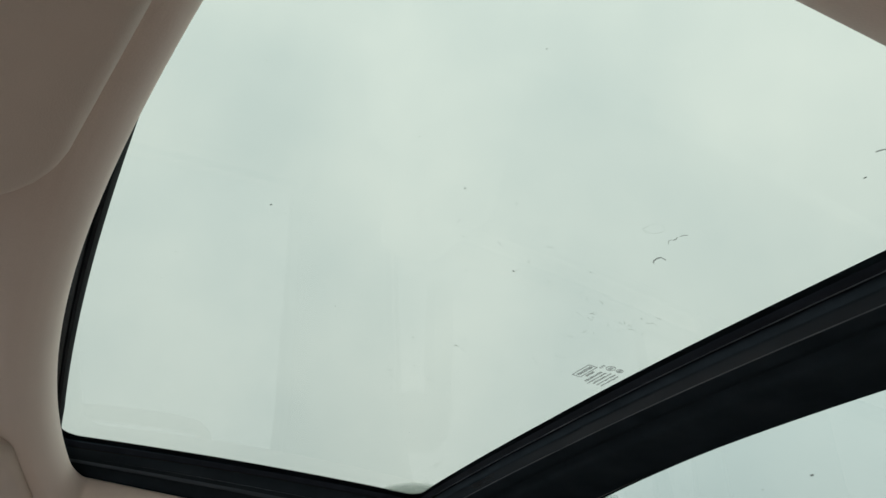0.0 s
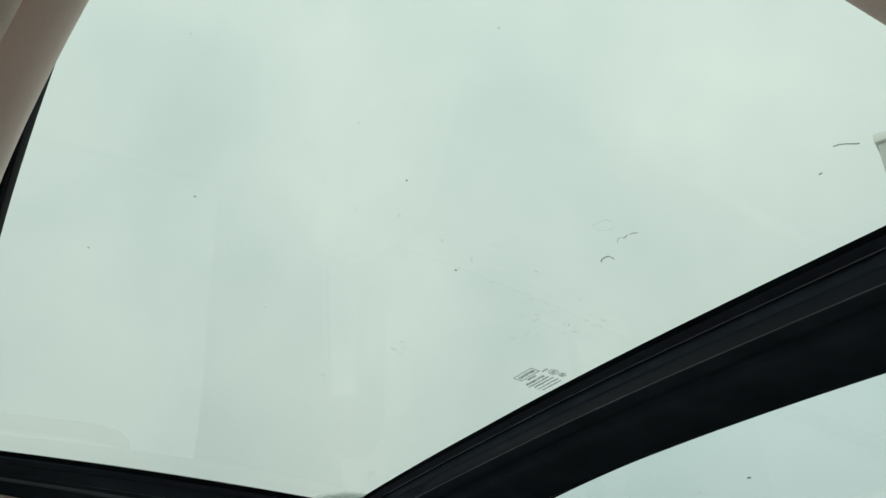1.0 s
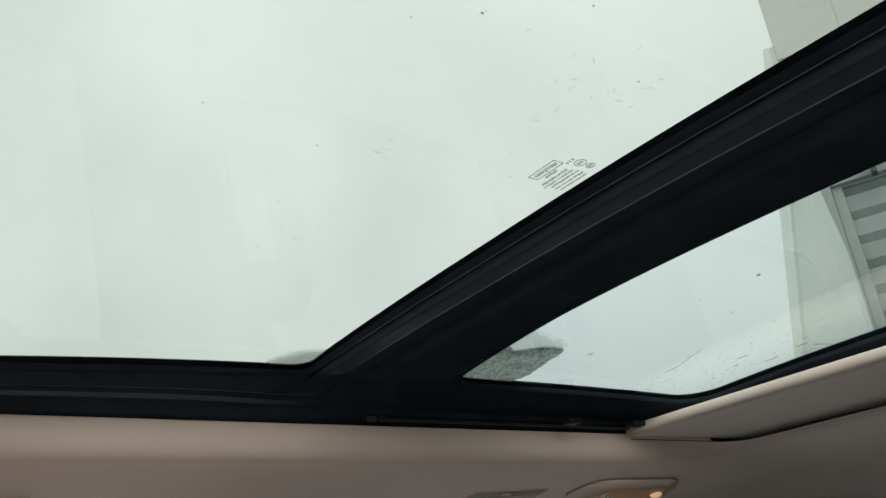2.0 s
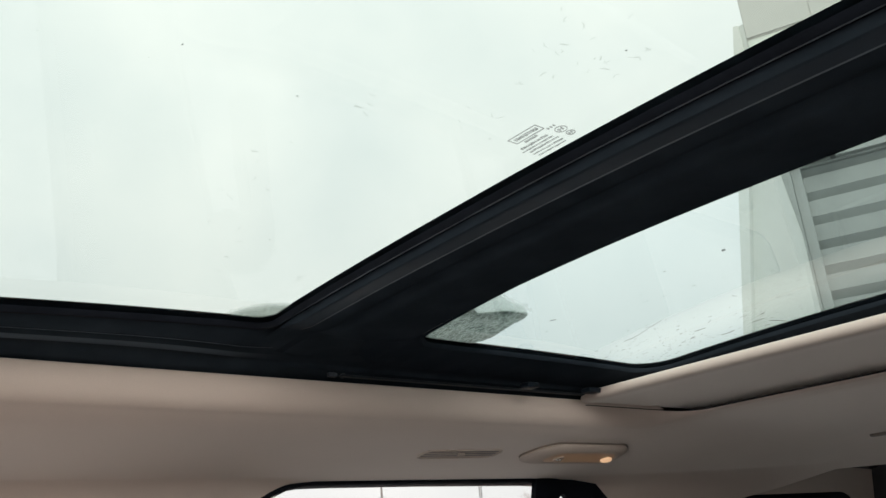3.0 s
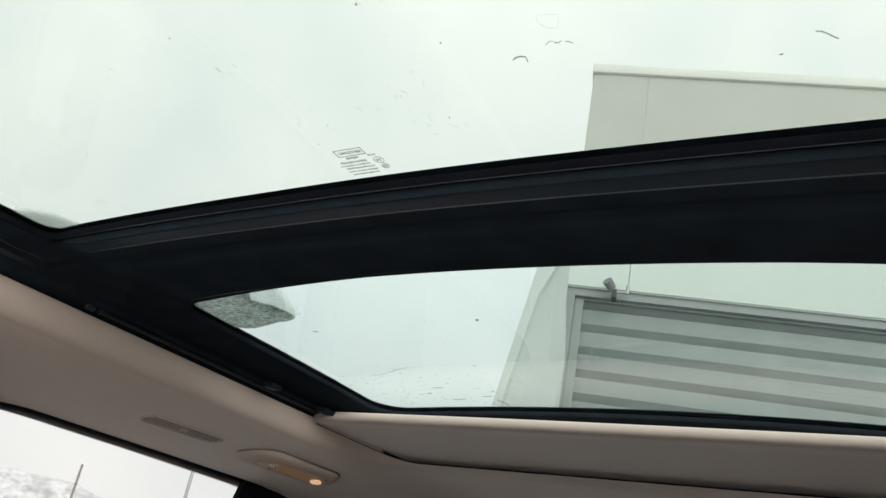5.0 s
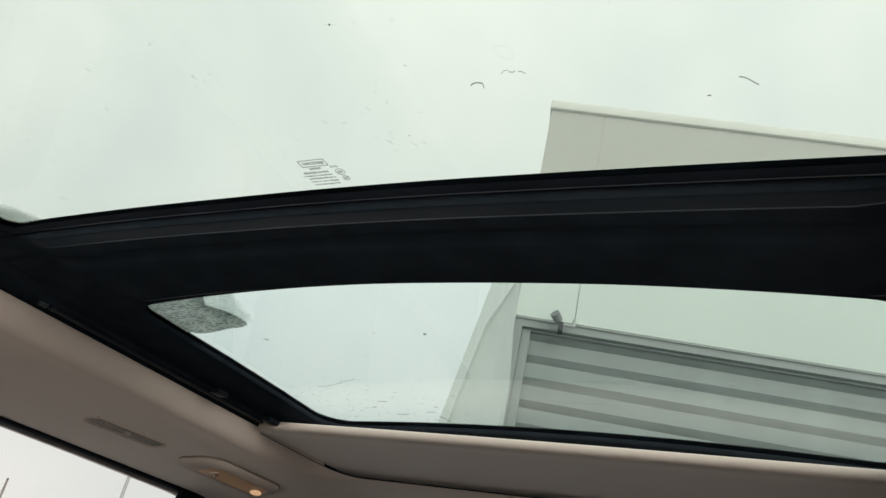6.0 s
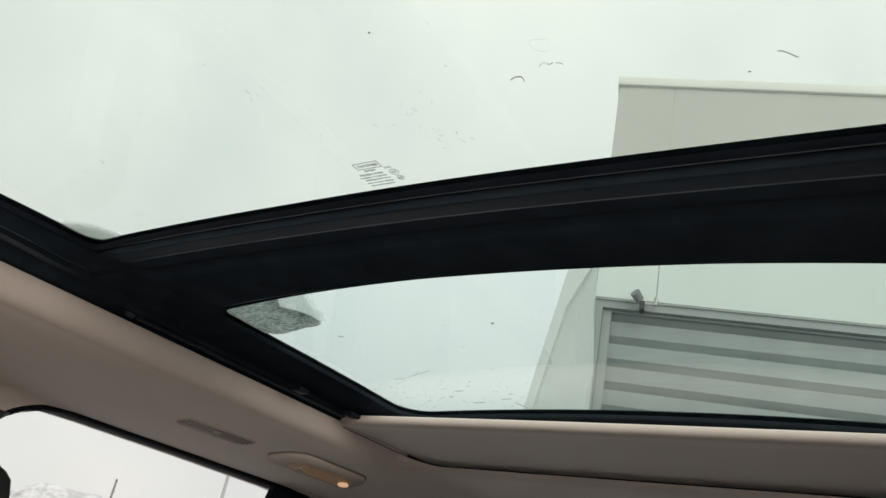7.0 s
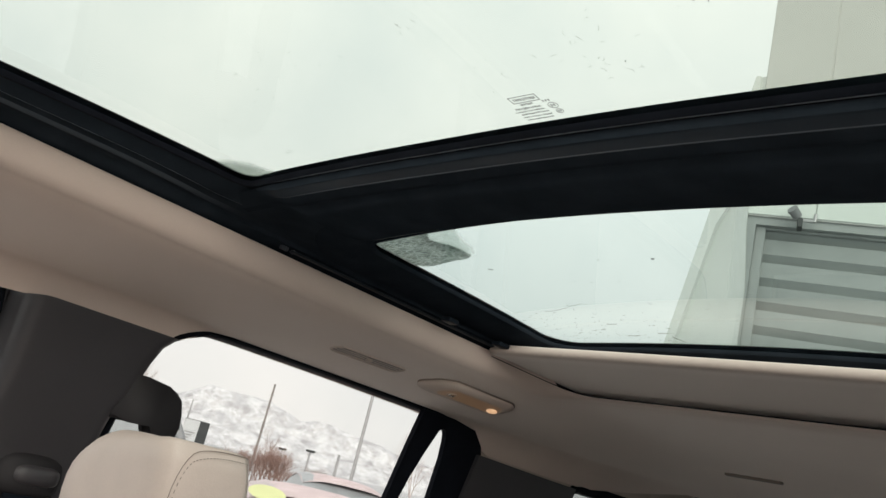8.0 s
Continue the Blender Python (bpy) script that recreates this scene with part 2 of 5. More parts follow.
def plain_glass(name, tint):
    """The far face of a pane: tint and a faint even gloss."""
    m = bpy.data.materials.new(name)
    m.use_nodes = True
    n, l = m.node_tree.nodes, m.node_tree.links
    n.remove(n["Principled BSDF"])
    tr, gl, mx = n.new("ShaderNodeBsdfTransparent"), n.new("ShaderNodeBsdfGlossy"), n.new("ShaderNodeMixShader")
    tr.inputs["Color"].default_value = (*tint, 1)
    gl.inputs["Roughness"].default_value = 0.02
    mx.inputs["Fac"].default_value = 0.02
    l.new(tr.outputs[0], mx.inputs[1])
    l.new(gl.outputs[0], mx.inputs[2])
    l.new(mx.outputs[0], n["Material Output"].inputs["Surface"])
    return m


G_ROOF_TOP = plain_glass("green_tinted_roof_glass_outer", (0.985, 0.995, 0.985))
G_SIDE_OUT = plain_glass("clear_side_glass_outer", (0.99, 0.99, 0.99))


def glaze(ob, outer, eye=(0.02, 0.3, 1.25)):
    """The cabin face of a pane keeps the glossy glass, its other faces take the outer one."""
    ob.data.materials.append(outer)
    off = Vector(ob.parent.location) if ob.parent else Vector()
    for p in ob.data.polygons:
        p.use_smooth = False
        p.material_index = 0 if p.normal.dot(Vector(eye) - (p.center + off)) > 0.05 else 1
    ob.visible_shadow = False
    return ob


def ice_material():
    """Half-melted ice: grey lumps with pale, cracked edges."""
    m = bpy.data.materials.new("melting_ice")
    m.use_nodes = True
    n, l = m.node_tree.nodes, m.node_tree.links
    b = n["Principled BSDF"]
    tc, vo, no = n.new("ShaderNodeTexCoord"), n.new("ShaderNodeTexVoronoi"), n.new("ShaderNodeTexNoise")
    vo.feature = "DISTANCE_TO_EDGE"
    vo.inputs["Scale"].default_value = 135
    no.inputs["Scale"].default_value, no.inputs["Detail"].default_value = 60, 6
    mp = n.new("ShaderNodeMapping")
    mp.inputs["Scale"].default_value = (0.62, 1.5, 1)
    l.new(tc.outputs["Object"], mp.inputs["Vector"])
    bend, shift = n.new("ShaderNodeVectorMath"), n.new("ShaderNodeVectorMath")
    bend.operation, shift.operation = "SCALE", "ADD"
    bend.inputs["Scale"].default_value = 0.022
    l.new(no.outputs["Color"], bend.inputs[0])
    l.new(mp.outputs["Vector"], shift.inputs[0])
    l.new(bend.outputs["Vector"], shift.inputs[1])
    l.new(shift.outputs["Vector"], vo.inputs["Vector"])
    l.new(mp.outputs["Vector"], no.inputs["Vector"])
    ramp = n.new("ShaderNodeValToRGB")
    ramp.color_ramp.elements[0].color, ramp.color_ramp.elements[1].color = (0.88, 0.91, 0.89, 1), (0.37, 0.405, 0.39, 1)
    ramp.color_ramp.elements[0].position, ramp.color_ramp.elements[1].position = 0.0, 0.22
    l.new(vo.outputs["Distance"], ramp.inputs["Fac"])
    mx = n.new("ShaderNodeMix")
    mx.data_type, mx.blend_type = "RGBA", "OVERLAY"
    mx.inputs[0].default_value = 0.7
    l.new(ramp.outputs["Color"], mx.inputs[6])
    l.new(no.outputs["Fac"], mx.inputs[7])
    tl, df, ad = n.new("ShaderNodeBsdfTranslucent"), n.new("ShaderNodeBsdfDiffuse"), n.new("ShaderNodeMixShader")
    l.new(mx.outputs[2], tl.inputs["Color"])
    l.new(mx.outputs[2], df.inputs["Color"])
    ad.inputs["Fac"].default_value = 0.35
    l.new(tl.outputs[0], ad.inputs[1])
    l.new(df.outputs[0], ad.inputs[2])
    n.remove(b)
    l.new(ad.outputs[0], n["Material Output"].inputs["Surface"])
    return m


def slush_material(name, density, tint):
    """Thin wet snow that lets most of the light through, patchy."""
    m = bpy.data.materials.new(name)
    m.use_nodes = True
    n, l = m.node_tree.nodes, m.node_tree.links
    n.remove(n["Principled BSDF"])
    tc, no = n.new("ShaderNodeTexCoord"), n.new("ShaderNodeTexNoise")
    no.inputs["Scale"].default_value, no.inputs["Detail"].default_value = 34, 7
    l.new(tc.outputs["Object"], no.inputs["Vector"])
    mr = n.new("ShaderNodeMapRange")
    mr.inputs["From Min"].default_value, mr.inputs["From Max"].default_value = 0.25, 0.70
    mr.inputs["To Min"].default_value, mr.inputs["To Max"].default_value = density * 0.55, density
    l.new(no.outputs["Fac"], mr.inputs["Value"])
    tr, tl, mx = n.new("ShaderNodeBsdfTransparent"), n.new("ShaderNodeBsdfTranslucent"), n.new("ShaderNodeMixShader")
    tl.inputs["Color"].default_value = (*tint, 1)
    thin, mul = n.new("ShaderNodeAttribute"), n.new("ShaderNodeMath")
    thin.attribute_name, mul.operation = "cover", "MULTIPLY"
    l.new(mr.outputs["Result"], mul.inputs[0])
    l.new(thin.outputs["Fac"], mul.inputs[1])
    l.new(mul.outputs[0], mx.inputs["Fac"])
    l.new(tr.outputs[0], mx.inputs[1])
    l.new(tl.outputs[0], mx.inputs[2])
    l.new(mx.outputs[0], n["Material Output"].inputs["Surface"])
    return m


def snow_rock_material():
    """Snowfields broken by grey and brown rock and scrub, with distance haze mixed into the colours."""
    m = bpy.data.materials.new("snowy_mountainside")
    m.use_nodes = True
    n, l = m.node_tree.nodes, m.node_tree.links
    b = n["Principled BSDF"]
    b.inputs["Roughness"].default_value = 0.95
    tc, a, c = n.new("ShaderNodeTexCoord"), n.new("ShaderNodeTexNoise"), n.new("ShaderNodeTexNoise")
    mp = n.new("ShaderNodeMapping")
    mp.inputs["Scale"].default_value = (0.9, 0.9, 1.1)
    mp.inputs["Rotation"].default_value = (0.5, 0.75, 0.2)
    l.new(tc.outputs["Object"], mp.inputs["Vector"])
    a.inputs["Scale"].default_value, a.inputs["Detail"].default_value, a.inputs["Roughness"].default_value = 0.024, 10, 0.70
    c.inputs["Scale"].default_value, c.inputs["Detail"].default_value = 0.05, 8
    l.new(mp.outputs["Vector"], a.inputs["Vector"])
    l.new(mp.outputs["Vector"], c.inputs["Vector"])
    r1, r2 = n.new("ShaderNodeValToRGB"), n.new("ShaderNodeValToRGB")
    # rock tone is lifted towards the snow to stand for haze
    r1.color_ramp.elements[0].color, r1.color_ramp.elements[1].color = (0.47, 0.475, 0.49, 1), (0.71, 0.725, 0.735, 1)
    r1.color_ramp.elements[0].position, r1.color_ramp.elements[1].position = 0.40, 0.57
    r2.color_ramp.elements[0].color, r2.color_ramp.elements[1].color = (0.84, 0.82, 0.815, 1), (1, 1, 1, 1)
    r2.color_ramp.elements[0].position, r2.color_ramp.elements[1].position = 0.36, 0.52
    l.new(a.outputs["Fac"], r1.inputs["Fac"])
    l.new(c.outputs["Fac"], r2.inputs["Fac"])
    mx = n.new("ShaderNodeMix")
    mx.data_type, mx.blend_type = "RGBA", "MULTIPLY"
    mx.inputs[0].default_value = 1
    l.new(r1.outputs["Color"], mx.inputs[6])
    l.new(r2.outputs["Color"], mx.inputs[7])
    l.new(mx.outputs[2], b.inputs["Base Color"])
    return m


M_ICE = ice_material()
M_SLUSH = slush_material("thin_slush", 0.85, (0.60, 0.635, 0.62))
M_WETSNOW = slush_material("grey_wet_snow", 0.80, (0.40, 0.44, 0.42))
M_MOUNTAIN = snow_rock_material()


# ---- mesh helpers ----
def shade(me, angle=38):
    for p in me.polygons:
        p.use_smooth = True
    me.set_sharp_from_angle(angle=radians(angle))


def part(name, bm, material, parent=None, label="", angle=38):
    me = bpy.data.meshes.new(name)
    bmesh.ops.recalc_face_normals(bm, faces=bm.faces)
    bm.to_mesh(me)
    bm.free()
    me.materials.append(material)
    shade(me, angle)
    ob = new(name, me)
    ob.parent = parent
    if label:
        tagged(ob, label)
    return ob


def raw(name, verts, faces, material, parent=None, label="", angle=38):
    me = bpy.data.meshes.new(name)
    me.from_pydata([tuple(v) for v in verts], [], faces)
    me.materials.append(material)
    shade(me, angle)
    ob = new(name, me)
    ob.parent = parent
    if label:
        tagged(ob, label)
    return ob


def thing(name, label, category, place=(0, 0, 0), group="", kind=""):
    ob = new(name)
    ob.location = place
    ob.empty_display_size = 0.05
    return tagged(ob, label, category, group, kind)


def box(bm, x0, x1, y0, y1, z0, z1, bevel=0.0, segments=2, m=None):
    r = bmesh.ops.create_cube(bm, size=1)
    vs = r["verts"]
    for v in vs:
        v.co = Vector((x0 + (v.co.x + 0.5) * (x1 - x0), y0 + (v.co.y + 0.5) * (y1 - y0), z0 + (v.co.z + 0.5) * (z1 - z0)))
    if bevel:
        es = list({e for v in vs for e in v.link_edges})
        g = bmesh.ops.bevel(bm, geom=es, offset=bevel, segments=segments, profile=0.5, affect="EDGES")
        vs = [v for v in g["verts"] if v.is_valid]
    if m is not None:
        bmesh.ops.transform(bm, matrix=m, verts=[v for v in bm.verts] if bevel else vs)
    return bm


def rod(bm, a, b, ra, rb=None, n=8):
    a, b = Vector(a), Vector(b)
    rb = ra if rb is None else rb
    q = (b - a).to_track_quat("Z", "Y").to_matrix()
    rings = []
    for p, r in ((a, ra), (b, rb)):
        rings.append([bm.verts.new(p + q @ Vector((r * math.cos(2 * math.pi * i / n), r * math.sin(2 * math.pi * i / n), 0))) for i in range(n)])
    for i in range(n):
        bm.faces.new((rings[0][i], rings[0][(i + 1) % n], rings[1][(i + 1) % n], rings[1][i]))
    bm.faces.new(rings[0][::-1])
    bm.faces.new(rings[1])


def tube(bm, pts, r, n=6):
    """One closed tube along the points."""
    pts = [Vector(p) for p in pts]
    rings, up = [], Vector((0.13, 0.21, 0.97))
    for i, p in enumerate(pts):
        d = (pts[min(i + 1, len(pts) - 1)] - pts[max(i - 1, 0)]).normalized()
        a = d.cross(up).normalized() if abs(d.dot(up)) < 0.98 else d.cross(Vector((1, 0, 0))).normalized()
        b = d.cross(a)
        rings.append([bm.verts.new(p + r * (a * math.cos(2 * math.pi * k / n) + b * math.sin(2 * math.pi * k / n))) for k in range(n)])
    for p, q in zip(rings[:-1], rings[1:]):
        for k in range(n):
            bm.faces.new((p[k], p[(k + 1) % n], q[(k + 1) % n], q[k]))
    bm.faces.new(rings[0][::-1])
    bm.faces.new(rings[-1])


def round_rect(x0, x1, y0, y1, radii, n=8):
    """A rounded rectangle, anticlockwise; radii for (x0,y0), (x1,y0), (x1,y1), (x0,y1). Points with outward normals."""
    out = []
    corners = [(x0, y0, 1, 1, 180), (x1, y0, -1, 1, 270), (x1, y1, -1, -1, 0), (x0, y1, 1, -1, 90)]
    for (cx, cy, sx, sy, a0), r in zip(corners, radii):
        for i in range(n + 1):
            a = radians(a0 + 90 * i / n)
            d = (math.cos(a), math.sin(a))
            out.append(((cx + sx * r + r * d[0], cy + sy * r + r * d[1]), d))
    return out


def fill_straights(c, step=0.04):
    """More points along the straight runs of a contour."""
    out = []
    for (p, n), (q, k) in zip(c, c[1:] + c[:1]):
        out.append((p, n))
        d = math.dist(p, q)
        m = int(d / step)
        for i in range(1, m + 1):
            f = i / (m + 1)
            out.append(((p[0] + (q[0] - p[0]) * f, p[1] + (q[1] - p[1]) * f), (n[0] * (1 - f) + k[0] * f, n[1] * (1 - f) + k[1] * f)))
    return out


def sweep(contour, profile, place):
    """Verts and faces of a profile of (offset, dz) swept round a closed contour; place(x, y, dz) gives the point."""
    n, verts, faces = len(contour), [], []
    for o, dz in profile:
        for (p, d) in contour:
            verts.append(place(p[0] + d[0] * o, p[1] + d[1] * o, dz))
    for j in range(len(profile) - 1):
        for i in range(n):
            k = (i + 1) % n
            faces.append((j * n + i, j * n + k, (j + 1) * n + k, (j + 1) * n + i))
    return verts, faces


def plate(outer, holes, place, thick):
    """A flat plate with holes: loops of (a, b); place(a, b, depth) gives the point."""
    bm = bmesh.new()
    edges = []
    for loop in [outer] + holes:
        vs = [bm.verts.new((a, b, 0)) for a, b in loop]
        edges += [bm.edges.new((vs[i], vs[(i + 1) % len(vs)])) for i in range(len(vs))]
    bmesh.ops.triangle_fill(bm, use_beauty=True, use_dissolve=False, edges=edges)
    ext = bmesh.ops.extrude_face_region(bm, geom=list(bm.faces))
    top = {v for v in ext["geom"] if isinstance(v, bmesh.types.BMVert)}
    for v in bm.verts:
        v.co = Vector(place(v.co.x, v.co.y, thick if v in top else 0.0))
    return bm


# ---- the car: roof ----
XC = 0.062          # middle of the car
ZG = 1.62           # roof glass at its sides
LIP_L, LIP_R, LIP_F, LIP_B = -0.452, 0.508, -0.452, 0.803
NOSE = 0.078        # how fast the roof falls away towards the windscreen


def crown(x):
    return ZG + 0.014 * (1 - ((x - 0.045) / 0.415) ** 2)


def on_roof(x, y, dz):
    return (x, y, crown(x) - 0.05 * max(0.0, y - 0.35) ** 2 - NOSE * min(0.0, y) ** 2 + dz)


def lerp_table(t, v):
    for (a, za), (b, zb) in zip(t[:-1], t[1:]):
        if v <= b:
            return za + (zb - za) * (v - a) / (b - a)
    return t[-1][1]


SIDE_DROP = [(0, 0), (0.0010, 0.0042), (0.003, 0.0080), (0.007, 0.0122), (0.012, 0.0165), (0.019, 0.0215), (0.028, 0.0268), (0.046, 0.0352), (0.07, 0.0430), (0.095, 0.0490), (0.13, 0.0568), (0.19, 0.0705), (0.235, 0.0795), (0.262, 0.0880)]
# the passenger side has a fuller roll beside the opening
ROLL_DROP = [(0, 0), (0.0006, 0.0050), (0.002, 0.0105), (0.005, 0.0172), (0.009, 0.0228), (0.014, 0.0266), (0.0175, 0.0284), (0.0205, 0.0294), (0.024, 0.0310), (0.030, 0.0338), (0.038, 0.0371), (0.05, 0.0408), (0.07, 0.0452), (0.095, 0.0502), (0.13, 0.0572), (0.19, 0.0705), (0.235, 0.0795), (0.262, 0.0880)]
LIP_Z = 1.576
SHADE_Y = 0.575     # front edge of the drawn shade
REAR_DROP = [(0, 0), (0.006, 0.003), (0.03, 0.006), (0.1, 0.015), (0.27, 0.055)]
FRONT_DROP = [(0, 0), (0.001, 0.0045), (0.003, 0.0090), (0.007, 0.0145), (0.013, 0.0195), (0.02, 0.0232), (0.03, 0.0258), (0.05, 0.0280), (0.10, 0.0315), (0.16, 0.0420), (0.27, 0.0935)]


END = [(-2.0, 1.480), (-0.31, 1.482), (-0.20, 1.462), (-0.13, 1.4545), (-0.095, 1.4560), (-0.065, 1.4585), (-0.04, 1.4615), (0.14, 1.462), (0.165, 1.462), (0.19, 1.478), (0.215, 1.488), (0.25, 1.4965), (0.73, 1.499), (0.80, 1.495), (0.86, 1.487), (0.895, 1.466), (0.92, 1.446), (1.0, 1.441), (3.0, 1.437)]


def side_x(z, depth=0.0):
    """The passenger side leans in towards the roof."""
    return -0.702 - 0.24 * (1.487 - z) - depth


def side_end(y):
    return lerp_table(END, y)


def build_headliner():
    c = fill_straights(round_rect(LIP_L, LIP_R, LIP_F, LIP_B, (0.07, 0.07, 0.075, 0.075), 10), 0.02)
    n, verts, faces = len(c), [], []
    # the edge curls up and over, then the lining runs out to the sides: outward, lift, distance from the edge
    rows = [(0.03, 0.0105, 0.0), (0.0060, 0.0105, 0.0), (0.0022, 0.0103, 0.0), (0.0008, 0.0096, 0.0), (0.0003, 0.0075, 0.0), (0.0, 0.0030, 0.0)]
    rows += [(0.0, 0.0, d) for d in (0.0, 0.0006, 0.0012, 0.002, 0.003, 0.005, 0.007, 0.0095, 0.012, 0.0140, 0.0157, 0.0175, 0.0190, 0.0205, 0.0222, 0.024, 0.0268, 0.030, 0.034, 0.04, 0.05, 0.06, 0.072, 0.085, 0.097, 0.11, 0.13, 0.155, 0.19, 0.22, 0.235, 0.245, 0.255, 0.262)]
    for j, (out, lift, dd) in enumerate(rows):
        for (p, nn) in c:
            k = 4.8 if nn[1] > 0 else 2.0
            far = dd + (k - 1) * max(0, dd - 0.03) * 1.13
            hx, hy = nn[0] ** 2, nn[1] ** 2
            drop = hx * lerp_table(ROLL_DROP if nn[0] < 0 else SIDE_DROP, dd) + hy * lerp_table(REAR_DROP if nn[1] > 0 else FRONT_DROP, dd)
            up = lift * (0.2 if nn[1] > 0.5 else 1.0)
            bow = 0.224 * (p[0] - 0.0552) ** 2 * max(0.0, -nn[1])
            waist = 0.0925 * min(0.25, p[1] + 0.1) ** 2 * max(0.0, nn[0])
            sag = 0.004 * max(0.0, -nn[1]) + 0.0386 * min(1.0, max(0.0, (p[0] - 0.36) / 0.14)) ** 2
            x, y = p[0] - waist + nn[0] * (dd + out), p[1] + bow + nn[1] * (far + out)
            z = LIP_Z - sag - (0.0085 * hy if nn[1] > 0 else 0.0) - drop / (hx + hy) + up
            if j >= len(rows) - 3:
                # the outer edge runs down to the pillars and up over the windows
                w = min(1.0, max(0.0, (hx - 0.5) / 0.3)) * (j - len(rows) + 4) / 3
                z = z * (1 - w) + w * side_end(y)
                wall = side_x(z) + 0.006
                wall = wall if nn[0] < 0 else 2 * XC - wall
                x = x * (1 - w) + w * wall
            verts.append((x, y, z))
    for j in range(len(rows) - 1):
        for i in range(n):
            k = (i + 1) % n
            faces.append((j * n + i, (j + 1) * n + i, (j + 1) * n + k, j * n + k))
    ob = raw("ceiling", verts, faces, M_FABRIC, None, "", 60)
    # dark edging of the lip where the shade runs over it
    m, r, seg, vs, fs = len(c), 0.0016, 6, [], []
    row = rows.index((0.0, 0.0, 0.0))
    run = [i for i in range(m) if verts[row * m + i][1] > SHADE_Y + 0.01]
    run = run if run[-1] - run[0] + 1 == len(run) else sorted(run, key=lambda i: (i - m // 2) % m)
    for i in run:
        (x, y, z), nn = verts[row * m + i], c[i][1]
        for k in range(seg):
            a = 2 * math.pi * k / seg
            o = r * math.cos(a) + 0.0012
            vs.append((x + nn[0] * o, y + nn[1] * o, z + 0.0022 + r * math.sin(a)))
    for i in range(len(run) - 1):
        for k in range(seg):
            q = (k + 1) % seg
            fs.append((i * seg + k, (i + 1) * seg + k, (i + 1) * seg + q, i * seg + q))
    tagged(raw("trim_opening", vs, fs, M_RUBBER, None, "", 60), "thin black edging of the sunroof opening beside the shade", "edging", kind="structure")
    return tagged(ob, "beige knitted fabric headliner with a rolled sunroof opening", "headliner", kind="structure")


build_headliner()

# ---- sunroof: panes, seals, crossbar, rails ----
sunroof = thing("sunroof", "two-pane panoramic sunroof in a black frame, wet outside", "sunroof", (XC, 0.1, ZG))


def roof_part(name, v, f, m, label="", parent=None, angle=38):
    p = parent or sunroof
    base = Vector(sunroof.location)
    return raw(name, [Vector(a) - base for a in v], f, m, p, label, angle)


FRONT = round_rect(-0.37, 0.494, -0.4456, 0.0, (0.02, 0.02, 0.016, 0.016), 6)
REAR = round_rect(-0.360, 0.487, 0.165, 0.642, (0.038, 0.032, 0.05, 0.05), 8)


def bowed(c):
    """The front edge of the rear pane runs a little further back towards the sides."""
    out = []
    for (x, y), d in c:
        if y < 0.3:
            y += (0.024 if x < XC else 0.016) * ((x - XC) / 0.40) ** 2 * (0.3 - y) / 0.135
        out.append(((x, y), d))
    return out


def sway(x, y):
    """The back edge of the front pane steps back a little past the passenger corner."""
    back = 0.0045 * min(1.0, max(0.0, (x + 0.32) / 0.25)) - 0.0073 * max(0.0, (x - 0.2) / 0.3) ** 2
    return y + back * min(1.0, max(0.0, 1 - abs(y - 0.01) / 0.11))


def taper(x, y):
    """The front pane narrows a little towards the back and its front edge is bowed."""
    return (x + (-0.0015 + 0.056 * (y + 0.2) if x < -0.3 else 0.0), y + 0.018 * ((x - XC) / 0.42) ** 2 * min(1.0, max(0.0, (-0.25 - y) / 0.15)))


FRONT_C, REAR_C = [(taper(x, sway(x, y)), d) for (x, y), d in fill_straights(FRONT, 0.03)], bowed(fill_straights(REAR, 0.03))


def pane(name, x0, x1, y0, y1, label, tint):
    v, f, nx, ny = [], [], 16, 8
    for s, dz in ((0, 0.0), (1, 0.005)):
        for j in range(ny + 1):
            for i in range(nx + 1):
                v.append(on_roof(x0 + (x1 - x0) * i / nx, y0 + (y1 - y0) * j / ny, dz))
    k = (nx + 1) * (ny + 1)
    for j in range(ny):
        for i in range(nx):
            a = j * (nx + 1) + i
            f.append((a, a + nx + 1, a + nx + 2, a + 1))
            f.append((k + a, k + a + 1, k + a + nx + 2, k + a + nx + 1))
    rim = [i for i in range(nx + 1)] + [(j + 1) * (nx + 1) - 1 for j in range(1, ny + 1)] + [ny * (nx + 1) + i for i in range(nx - 1, -1, -1)] + [j * (nx + 1) for j in range(ny - 1, 0, -1)]
    for a, b in zip(rim, rim[1:] + rim[:1]):
        f.append((a, b, k + b, k + a))
    ob = roof_part(name, v, f, tint, label, angle=30)
    smooth = glaze(ob, G_ROOF_TOP)
    for p in ob.data.polygons:
        p.use_smooth = p.material_index == 0
    return smooth


front_pane = pane("front_pane", -0.40, 0.524, -0.478, 0.03, "green-tinted front glass pane with water marks", G_ROOF)
rear_pane = pane("rear_pane", -0.40, 0.524, 0.14, 0.70, "blue-green tinted rear glass pane with raindrops and ice", G_ROOF_REAR)

